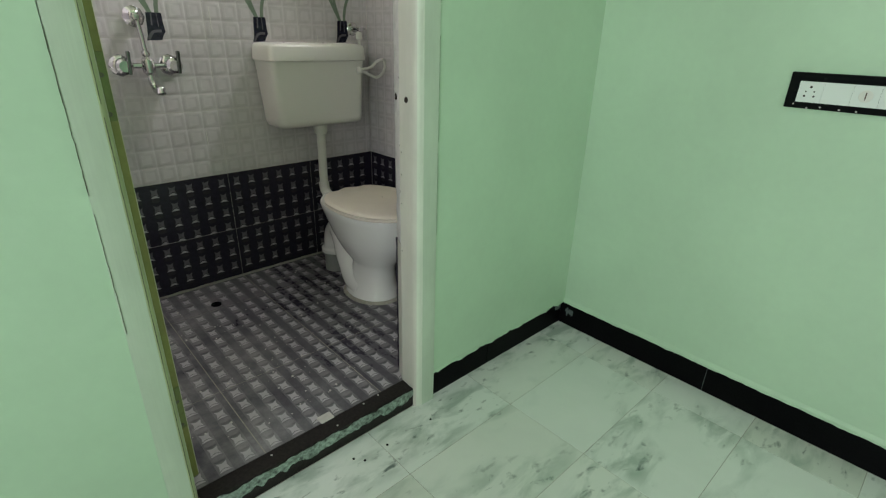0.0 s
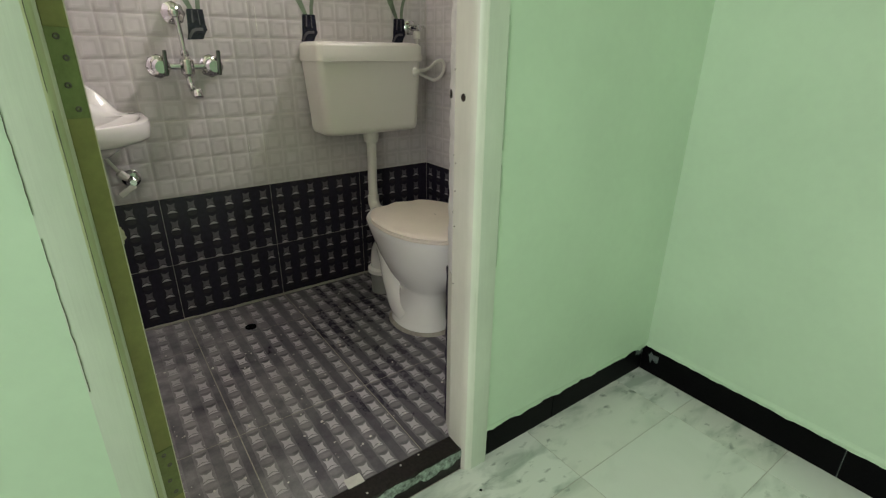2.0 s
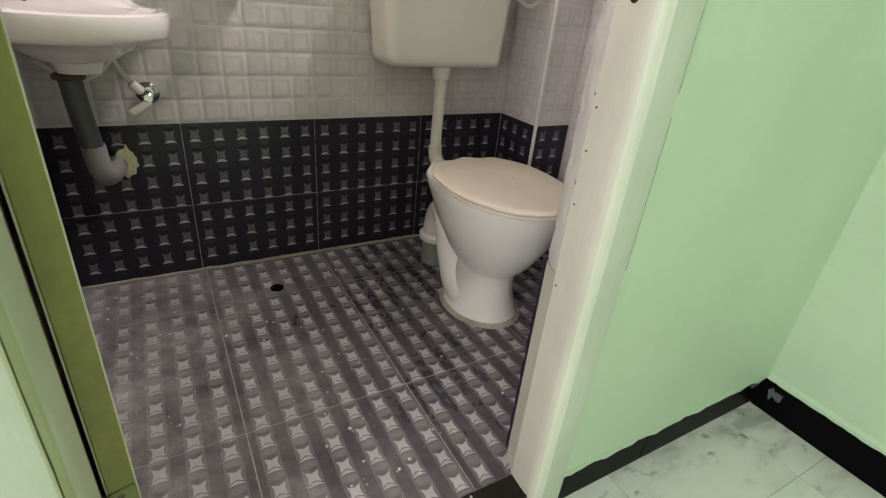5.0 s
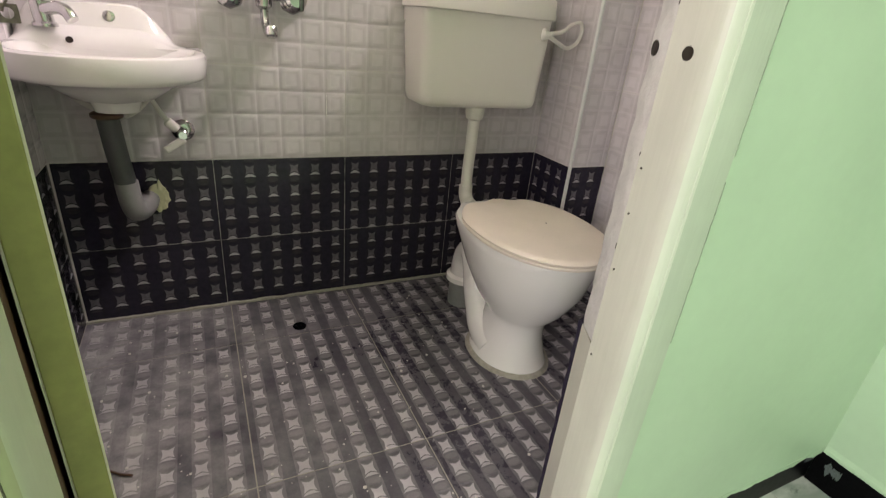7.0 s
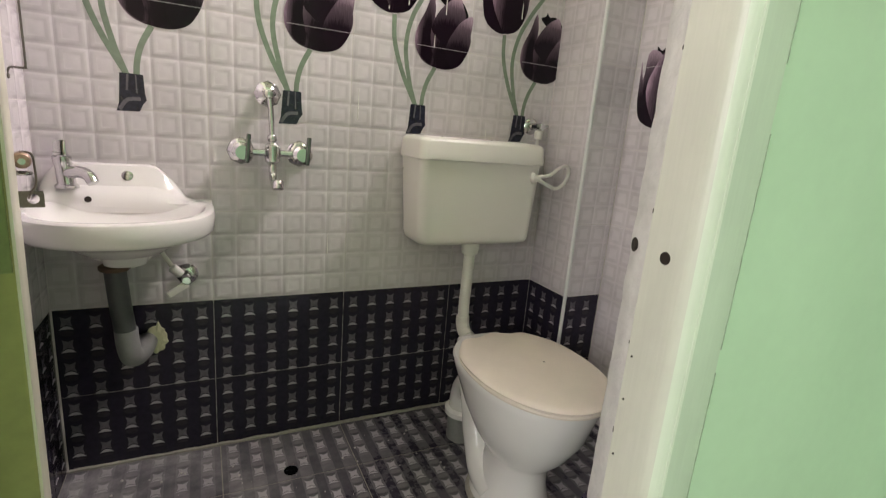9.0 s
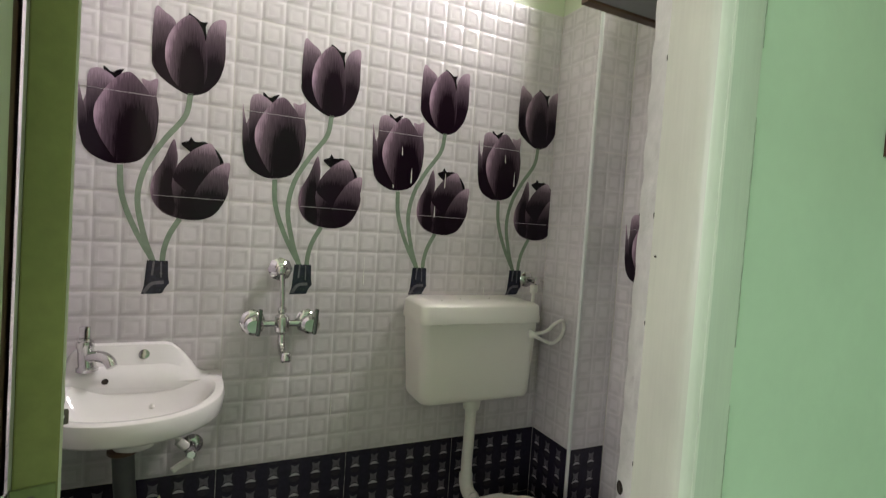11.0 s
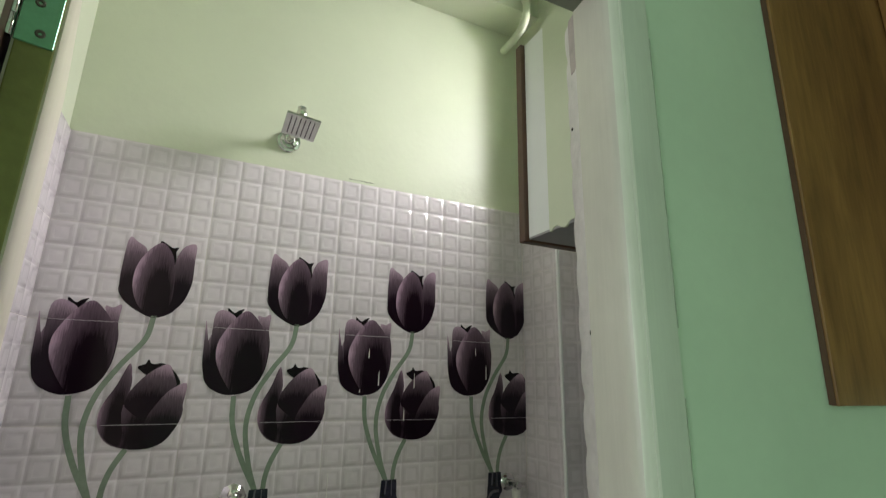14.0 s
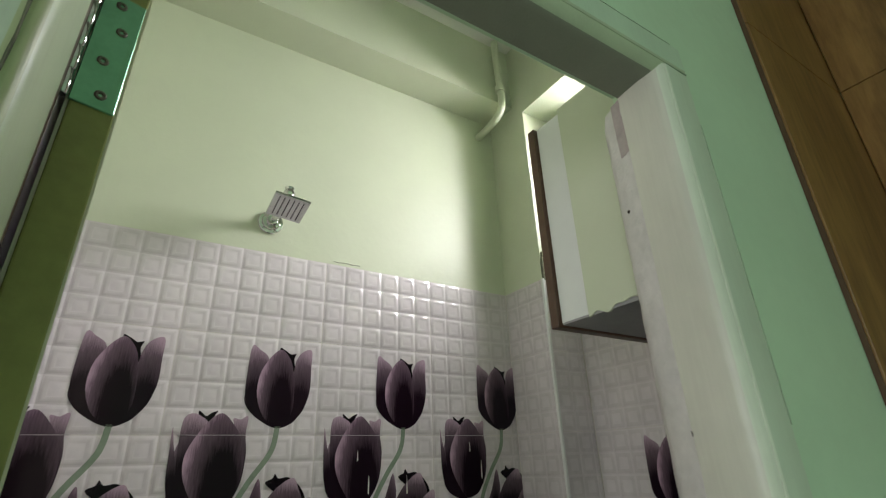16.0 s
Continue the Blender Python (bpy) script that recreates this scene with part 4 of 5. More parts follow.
part("body", turned([(0.012, 0), (0.020, 0.008), (0.022, 0.03), (0.020, 0.05), (0.012, 0.058)], (0.556, BACK_Y - 0.036, MZ - 0.030), (0.556, BACK_Y - 0.036, 2), 20), CHROME, mixer, smooth=True)
part("riser", tube([(0.556, BACK_Y - 0.036, MZ + 0.02), (0.553, BACK_Y - 0.036, MZ + 0.09), (0.549, BACK_Y - 0.034, 1.115)], 0.0075, 12), CHROME, mixer, smooth=True)
part("riser_nut", turned([(0.010, 0), (0.013, 0.004), (0.013, 0.014), (0.010, 0.018)], (0.555, BACK_Y - 0.036, MZ + 0.030), (0.554, BACK_Y - 0.036, 2), 14), CHROME, mixer, smooth=True)
part("riser_flange", turned([(0.034, 0), (0.035, 0.004), (0.022, 0.018), (0.014, 0.022), (0.013, 0.042), (0.008, 0.045)], (0.547, BACK_Y - 0.003, 1.115), (0.547, 1.0, 1.115), 8), CHROME, mixer, smooth=True)
part("spout", tube([(0.556, BACK_Y - 0.036, MZ - 0.025), (0.556, BACK_Y - 0.045, MZ - 0.060), (0.558, BACK_Y - 0.075, MZ - 0.082), (0.560, BACK_Y - 0.110, MZ - 0.083)], 0.0105, 14), CHROME, mixer, smooth=True)
part("spout_end", turned([(0.013, 0), (0.016, 0.004), (0.016, 0.022), (0.012, 0.026)], (0.560, BACK_Y - 0.115, MZ - 0.066), (0.560, BACK_Y - 0.125, MZ - 0.100), 16), CHROME, mixer, smooth=True)

# shower
shower = thing("shower_head", "square steel overhead shower on a short wall arm", "shower")
part("flange", turned([(0.037, 0), (0.038, 0.004), (0.036, 0.007), (0.028, 0.009), (0.026, 0.016), (0.017, 0.019), (0.015, 0.03)], (0.592, BACK_Y + 0.005, 2.174), (0.597, 1.0, 2.174), 28), CHROME, shower, smooth=True)
part("arm", tube([(0.592, BACK_Y, 2.174), (0.600, BACK_Y - 0.05, 2.185), (0.604, BACK_Y - 0.11, 2.215), (0.606, BACK_Y - 0.135, 2.222)], 0.0105, 14), CHROME, shower, smooth=True)
part("ball_joint", turned([(0.010, 0), (0.016, 0.006), (0.017, 0.016), (0.012, 0.028), (0.014, 0.034)], (0.606, BACK_Y - 0.138, 2.192), (0.606, BACK_Y - 0.136, 2.4), 16), CHROME, shower, smooth=True)
PLATE = Matrix.Translation((0.608, BACK_Y - 0.134, 2.165)) @ Matrix.Rotation(radians(6), 4, "Y") @ Matrix.Rotation(radians(-12), 4, "X")
plate = part("spray_plate", moved(box(-0.050, 0.050, -0.050, 0.050, -0.004, 0.004, 0.001, 1), PLATE), STEEL, shower)
for k in range(6):
    x = -0.034 + 0.0136 * k
    part("nozzle_row", moved(merged(*[turned([(0.0016, 0), (0.0016, 0.0022), (0.0008, 0.0026)], (x, -0.036 + 0.009 * j, -0.004), (x, -0.036 + 0.009 * j, -1), 6) for j in range(9)]), PLATE), BLACK, plate)

# wire hook on the side wall
hook = thing("wire_hook", "thin bent steel wire holder on the tiled wall", "hook")
part("wire", tube([(LEFT_X, 1.985, 1.288), (LEFT_X + 0.004, 1.985, 1.272), (LEFT_X + 0.010, 1.985, 1.266), (LEFT_X + 0.026, 1.99, 1.264), (LEFT_X + 0.031, 1.992, 1.258), (LEFT_X + 0.032, 1.992, 1.20), (LEFT_X + 0.032, 1.992, 1.120), (LEFT_X + 0.030, 1.992, 1.113), (LEFT_X + 0.012, 1.988, 1.112), (LEFT_X + 0.005, 1.985, 1.108), (LEFT_X, 1.985, 1.092)], 0.0022, 8), DARKSTEEL, hook, smooth=True)
for z in (1.288, 1.094):
    part("anchor", turned([(0.006, -0.002), (0.006, 0.004), (0.003, 0.006)], (LEFT_X, 1.985, z), (1, 1.985, z), 10), DARKSTEEL, hook)

# cabinet fixed high inside the door wall
cab = thing("wall_cabinet", "white wall cabinet with brown edge, side half painted green", "cabinet")
KX, KY0, KY1, KZ0, KZ1 = 0.974, INNER_Y + 0.002, 1.339, 1.702, 2.140
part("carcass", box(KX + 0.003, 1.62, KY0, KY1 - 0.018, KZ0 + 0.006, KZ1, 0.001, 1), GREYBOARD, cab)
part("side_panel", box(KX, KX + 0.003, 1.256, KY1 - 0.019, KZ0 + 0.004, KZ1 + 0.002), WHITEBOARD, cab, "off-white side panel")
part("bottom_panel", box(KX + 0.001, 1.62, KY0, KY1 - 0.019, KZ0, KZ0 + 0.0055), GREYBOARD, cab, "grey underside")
part("door", box(KX - 0.009, 1.62, KY1 - 0.0175, KY1 + 0.002, KZ0 - 0.004, KZ1 + 0.004, 0.001, 1), BROWN, cab, "dark brown edged door")
vs, fs = [], []
for k in range(29):
    y = KY0 - 0.004 + (1.2545 - KY0 + 0.004) * k / 28
    lo = KZ0 + 0.012 + 0.010 * noise.noise((y * 40, 2, 0)) - 0.012 * (y - KY0) / 0.14
    vs += [(KX - 0.0015, y, lo), (KX - 0.0015, y, KZ1 + 0.012), (KX + 0.0028, y, KZ1 + 0.012), (KX + 0.0028, y, lo)]
for k in range(28):
    for j in range(4):
        fs.append((k * 4 + j, k * 4 + (j + 1) % 4, k * 4 + 4 + (j + 1) % 4, k * 4 + 4 + j))
part("painted_skin", (vs, fs), PALE, cab, "pale green paint over the side")

# pipe below the beam
soil = thing("corner_pipe", "cream painted pipe bending into the wall under beam", "pipe")
part("pipe", tube([(1.415, 1.925, CEIL - 0.002), (1.418, 1.923, 3.02), (1.422, 1.922, 2.93), (1.425, 1.925, 2.86), (1.425, 1.955, 2.815), (1.426, 2.03, 2.80), (1.427, 2.104, 2.80)], 0.016, 14), PALE, soil, smooth=True)
part("clamp", turned([(0.020, 0), (0.022, 0.003), (0.022, 0.027), (0.020, 0.03)], (1.421, 1.922, 2.915), (1.418, 1.923, 3.2), 16), PALE, soil, smooth=True)

# switch board
board = thing("switch_board", "black framed switch board with white modular plates", "switch board")
SB = (0.165, 0.404, 0.931, 1.018)
part("black_frame", box(SOCKET_X - 0.011, SOCKET_X + 0.001, SB[0], SB[1], SB[2], SB[3], 0.003), BLACK, board)
for y0, y1, kind in ((0.328, 0.380, "socket"), (0.2685, 0.3275, "blank"), (0.215, 0.268, "switch"), (0.180, 0.2145, "blank")):
    m = part("module", box(SOCKET_X - 0.0135, SOCKET_X - 0.010, y0, y1, 0.947, 0.997, 0.0002, 1), SWITCH, board, "white plastic module")
    yc = (y0 + y1) / 2
    if kind == "socket":
        for dy, dz, r in ((0.0, 0.012, 0.0030), (0.009, 0.001, 0.0020), (-0.009, 0.001, 0.0020), (0.010, -0.010, 0.0026), (-0.010, -0.010, 0.0026)):
            part("socket_hole", turned([(r, 0), (r * 0.9, 0.0006), (r * 0.5, 0.0003)], (SOCKET_X - 0.0134, yc + dy, 0.972 + dz), (0, yc + dy, 0.972 + dz), 10), HOLE, m)
    if kind == "switch":
        part("rotary_ring", turned([(0.014, 0), (0.0135, 0.0012), (0.012, 0.0016)], (SOCKET_X - 0.0134, yc, 0.972), (0, yc, 0.972), 24), WHITE_PVC, m)
        part("rotary_slot", box(SOCKET_X - 0.0165, SOCKET_X - 0.0148, yc - 0.0012, yc + 0.0012, 0.963, 0.981, 0.0004, 1), BROWN, m)
for y in (0.383, 0.352, 0.324, 0.284, 0.25):
    part("paint_speck", turned([(0.0022, 0), (0.0018, 0.0007), (0.0008, 0.001)], (SOCKET_X - 0.011, y, 0.937 + 0.004 * math.sin(y * 300)), (0, y, 0.937), 8), GROUT, board)

# wood boards on the door wall
panel = thing("wood_panel", "brown wood-grain board panelling in the green wall corner", "wall panel")
for z0, z1 in ((1.410, 2.262), (2.264, 3.0)):
    part("board", box(1.226, SOCKET_X - 0.002, WALL_Y - 0.013, WALL_Y - 0.001, z0, z1, 0.002), WOOD, panel)

for z0, z1 in ((1.410, 2.262), (2.264, 3.0)):
    for y0, y1 in ((0.45, WALL_Y - 0.015),):
        part("board", box(SOCKET_X - 0.013, SOCKET_X - 0.001, y0, y1, z0, z1, 0.002), WOOD, panel)
# Shadow line beside the boards, built as a thin dark strip.
part("shadow_strip", box(1.2245, 1.2262, WALL_Y - 0.009, WALL_Y - 0.0005, 1.411, 3.0), BROWN, panel, "dark strip standing in for the shadow at the board edge")

# rough mark above the tiles and an uneven plaster lip
lip = thing("plaster_lip", "cracked uneven plaster lip above the tiles", "plaster", kind="structure")
part("lip", ragged_band((0.03, BACK_Y + 0.007, 0), (COLUMN_X, BACK_Y + 0.007, 0), TILE_TOP - 0.002, TILE_TOP + 0.014, 4.0, 0.0, 0.007, (0, -0.006, 0), 130), PALE, lip)
part("crack", crack([(0.80 + 0.09 * k / 20, BACK_Y - 0.0008, TILE_TOP + 0.010 + 0.004 * noise.noise((k * 0.4, 3, 0))) for k in range(21)], 0.0022), HOLE, lip)


# ---- printed tulips on the tiles ----
def flat(outline, y0, y1):
    return loft([[(x, y0, z) for x, z in outline], [(x, y1, z) for x, z in outline]])


# petals of the three printed heads, back to front: glaze, layer, outline in units of the head
PETALS = {
    "open": (
        (PETAL_SIDE, 0, ((-0.48, -0.11), (-0.41, -0.28), (-0.2, -0.42), (0.05, -0.5), (0.28, -0.42), (0.47, -0.19), (0.51, 0.22), (0.44, 0.29), (0.05, 0.19), (-0.35, 0.2))),
        (PETAL_BACK, 1, ((-0.02, 0.48), (0.06, 0.48), (0.16, 0.43), (0.25, 0.44), (0.22, 0.37), (0.24, 0.22), (0.13, 0.15))),
        (PETAL_SIDE, 2, ((-0.45, 0.5), (-0.33, 0.46), (-0.18, 0.35), (-0.26, 0.09), (-0.28, -0.19), (-0.21, -0.37), (-0.34, -0.29), (-0.47, -0.13), (-0.48, 0.19))),
        (PETAL_SIDE, 3, ((0.5, 0.5), (0.35, 0.47), (0.26, 0.35), (0.23, 0.17), (0.25, -0.04), (0.22, -0.44), (0.4, -0.3), (0.51, -0.05), (0.51, 0.27))),
        (PETAL_FRONT, 4, ((-0.01, 0.48), (0.12, 0.41), (0.21, 0.26), (0.26, -0.01), (0.26, -0.27), (0.16, -0.44), (0.01, -0.47), (-0.18, -0.36), (-0.3, -0.12), (-0.29, 0.14), (-0.17, 0.35))),
    ),
    "closed": (
        (PETAL_SIDE, 0, ((-0.47, -0.19), (-0.39, -0.35), (-0.19, -0.44), (0.02, -0.46), (0.31, -0.4), (0.48, -0.21), (0.52, 0.01), (0.45, 0.29), (-0.06, 0.3), (-0.42, 0.2))),
        (PETAL_BACK, 1, ((-0.21, 0.52), (-0.1, 0.47), (-0.03, 0.5), (0.06, 0.52), (0.02, 0.46), (0.1, 0.38), (-0.05, 0.27), (-0.16, 0.38))),
        (PETAL_SIDE, 2, ((-0.31, 0.49), (-0.2, 0.48), (-0.05, 0.4), (-0.13, 0.26), (-0.25, 0.07), (-0.28, -0.2), (-0.34, -0.24), (-0.4, 0.02), (-0.41, 0.3), (-0.39, 0.44))),
        (PETAL_SIDE, 3, ((-0.52, 0.36), (-0.48, 0.23), (-0.4, -0.0), (-0.31, -0.24), (-0.25, -0.41), (-0.4, -0.34), (-0.49, -0.15), (-0.51, 0.11))),
        (PETAL_SIDE, 3, ((0.51, 0.47), (0.4, 0.44), (0.29, 0.44), (0.43, 0.22), (0.51, -0.02), (0.41, -0.31), (0.51, -0.15), (0.54, 0.11), (0.5, 0.29))),
        (PETAL_FRONT, 4, ((0.12, 0.5), (0.29, 0.41), (0.45, 0.24), (0.52, 0.01), (0.46, -0.24), (0.28, -0.4), (0.05, -0.45), (-0.13, -0.31), (-0.28, -0.11), (-0.31, 0.07), (-0.23, 0.23), (-0.06, 0.41))),
    ),
    "lean": (
        (PETAL_FRONT, 0, ((-0.5, -0.14), (-0.45, -0.32), (-0.29, -0.45), (0.01, -0.5), (0.26, -0.45), (0.45, -0.25), (0.49, -0.01), (0.26, 0.15), (-0.18, 0.16), (-0.41, 0.05))),
        (PETAL_BACK, 1, ((-0.14, 0.41), (-0.05, 0.46), (-0.02, 0.51), (0.03, 0.46), (0.14, 0.47), (0.21, 0.45), (0.33, 0.37), (0.42, 0.23), (0.3, 0.17), (0.06, 0.28))),
        (PETAL_SIDE, 2, ((0.23, 0.46), (0.32, 0.34), (0.37, 0.2), (0.24, 0.05), (0.07, -0.18), (-0.15, -0.08), (-0.23, 0.02), (-0.15, 0.19), (0.02, 0.36))),
        (PETAL_FRONT, 3, ((-0.24, 0.46), (-0.19, 0.33), (-0.18, 0.18), (-0.24, -0.09), (-0.17, -0.43), (-0.32, -0.42), (-0.46, -0.29), (-0.5, -0.14), (-0.46, 0.02), (-0.35, 0.21))),
        (PETAL_SIDE, 4, ((0.5, 0.24), (0.3, 0.16), (0.16, 0.0), (0.06, -0.17), (0.06, -0.35), (0.18, -0.47), (0.34, -0.4), (0.46, -0.21), (0.49, 0.01))),
    ),
}


def flower(parent, cx, cz, w, h, kind):
    """A printed tulip head of width w and height h about (cx, cz)."""
    cup = None
    for glaze, layer, outline in PETALS[kind]:
        ring = []
        n = len(outline)
        for k in range(n):
            a, b, c, d = (Vector(outline[(k + i) % n]) for i in (-1, 0, 1, 2))
            for f in (0.0, 0.25, 0.5, 0.75):
                p = 0.5 * (2 * b + (c - a) * f + (2 * a - 5 * b + 4 * c - d) * f * f + (3 * b - a - 3 * c + d) * f ** 3)
                ring.append((cx + p.x * w, cz + p.y * h))
        geo = flat(ring, -0.0030 - 0.00025 * layer, -0.0028)
        if cup is None:
            cup = part("flower", geo, glaze, parent, "dark plum printed tulip")
        else:
            part("petal", geo, glaze, cup)


def ribbon(points, width):
    pts = smooth_line([(x, 0, z) for x, z in points], 6)
    left, right = [], []
    for i, p in enumerate(pts):
        d = (pts[min(i + 1, len(pts) - 1)] - pts[max(i - 1, 0)]).normalized()
        left.append((p.x - d.z * width / 2, p.z + d.x * width / 2))
        right.append((p.x + d.z * width / 2, p.z - d.x * width / 2))
    rings = [[(l[0], -0.0028, l[1]), (r[0], -0.0028, r[1]), (r[0], -0.0030, r[1]), (l[0], -0.0030, l[1])] for l, r in zip(left, right)]
    return loft(rings)


def tulips(name="tulip_print"):
    """A bunch of three; x from the tile's left edge, z from the floor."""
    t = thing(name, "bunch of three dark tulips printed on wall tiles", "tile print", "tulip prints on the bathroom walls", "structure")
    part("stem", ribbon([(0.119, 1.375), (0.125, 1.30), (0.155, 1.215), (0.203, 1.125)], 0.0135), STEM, t, "grey-green printed stem")
    part("stem", ribbon([(0.273, 1.585), (0.262, 1.52), (0.215, 1.45), (0.175, 1.375), (0.160, 1.29), (0.178, 1.195), (0.200, 1.13)], 0.0135), STEM, t, "grey-green printed stem")
    part("stem", ribbon([(0.259, 1.245), (0.236, 1.20), (0.225, 1.16), (0.222, 1.125)], 0.0135), STEM, t, "grey-green printed stem")
    wrap = part("wrap", flat([(0.187, 1.130), (0.236, 1.130), (0.238, 1.085), (0.241, 1.070), (0.232, 1.058), (0.225, 1.042), (0.176, 1.040), (0.182, 1.060)], -0.0032, -0.0028), WRAP, t, "navy printed wrap")
    fold_up = Matrix.Translation((0, -0.0006, 0))
    part("wrap_fold", moved(ribbon([(0.182, 1.044), (0.200, 1.068), (0.228, 1.072)], 0.009), fold_up), STAR, wrap)
    part("wrap_fold", moved(ribbon([(0.203, 1.128), (0.200, 1.09)], 0.005), fold_up), STAR, wrap)
    part("wrap_fold", moved(ribbon([(0.220, 1.128), (0.221, 1.085)], 0.003), fold_up), STAR, wrap)
    for z, x0, x1 in ((DADO + 4 * TH, 0.036, 0.204), (DADO + 3 * TH, 0.196, 0.372)):
        part("joint_line", box(x0, x1, -0.0046, -0.0028, z - 0.0006, z + 0.0006), JOINT, t)
    flower(t, 0.263, 1.6835, 0.174, 0.213, "open")
    flower(t, 0.111, 1.490, 0.166, 0.245, "closed")
    flower(t, 0.282, 1.354, 0.188, 0.222, "lean")
    return t


TURN_LEFT = Matrix.Rotation(radians(90), 4, "Z")      # a face that looks to +x
TURN_RIGHT = Matrix.Rotation(radians(-90), 4, "Z")    # a face that looks to -x
first = tulips()
first.matrix_world = Matrix.Translation((0.022, BACK_Y, 0))
for k in (1, 2, 3):
    copy_thing(first, Matrix.Translation((0.022 + TW * k, BACK_Y, 0)))
copy_thing(first, Matrix.Translation((LEFT_X, BACK_Y - 2 * TW - 0.004, 0)) @ TURN_LEFT)
copy_thing(first, Matrix.Translation((RECESS_X, COLUMN_Y - 0.002, -TH)) @ TURN_RIGHT)

# white paint dripped on the tiles
for x, z0, z1, w in ((0.904, 1.49, 1.535, 0.0022), (0.940, 1.405, 1.47, 0.0026), (0.880, 1.385, 1.40, 0.002), (1.292, 1.51, 1.56, 0.002), (1.334, 1.43, 1.50, 0.0026),
                     (1.030, 1.30, 1.34, 0.002), (1.062, 1.40, 1.45, 0.002), (0.800, 1.07, 1.16, 0.0014), (0.72, 0.66, 0.72, 0.0016), (1.24, 1.03, 1.08, 0.0014)):
    drip = thing("paint_drip", "thin white paint drip on glazed wall tiles", "paint drip", "white paint drips on the tiles")
    part("drip", moved(lathe([(w * 0.4, z0), (w, z0 + 0.004), (w * 0.8, (z0 + z1) / 2), (w * 0.3, z1)], 8), Matrix.Translation((x, BACK_Y - 0.0032, 0)) @ Matrix.Diagonal((1, 0.6, 1, 1))), WHITE_PVC, drip, smooth=True)


# ---- tiles ----
def light_tile(w, h):
    """A glazed tile embossed with squares; front at y = 0, looking to -y."""
    vs, fs, slots = [], [], []

    def ring(x0, x1, z0, z1, y):
        n = len(vs)
        vs.extend([(x0, y, z0), (x1, y, z0), (x1, y, z1), (x0, y, z1)])
        return n

    def band(a, b):
        for k in range(4):
            fs.append((a + k, a + (k + 1) % 4, b + (k + 1) % 4, b + k))

    x = 0.0
    xs = [0.0]
    while x < w - 0.012:
        x = min(w, x + CELL)
        xs.append(x)
    z = h
    zs = [h]
    while z > 0.012:
        z = max(0.0, z - TH / 4)
        zs.append(z)
    for xa, xb in zip(xs, xs[1:]):
        for zb, za in zip(zs, zs[1:]):
            last = ring(xa, xb, za, zb, 0.0)
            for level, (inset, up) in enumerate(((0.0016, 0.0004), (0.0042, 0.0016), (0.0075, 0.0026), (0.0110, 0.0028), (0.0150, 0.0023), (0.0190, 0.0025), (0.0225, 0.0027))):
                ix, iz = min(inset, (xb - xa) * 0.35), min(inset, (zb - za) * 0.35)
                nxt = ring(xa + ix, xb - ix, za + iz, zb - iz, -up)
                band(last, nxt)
                # slot 1 colours the ring darker, adding to the relief's shading
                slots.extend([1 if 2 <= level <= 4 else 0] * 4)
                last = nxt
            fs.append((last, last + 1, last + 2, last + 3))
            slots.append(0)
    a, b = ring(0, w, 0, h, 0.0), ring(0, w, 0, h, 0.0055)
    band(a, b)
    slots.extend([0] * 4)
    return vs, fs, slots


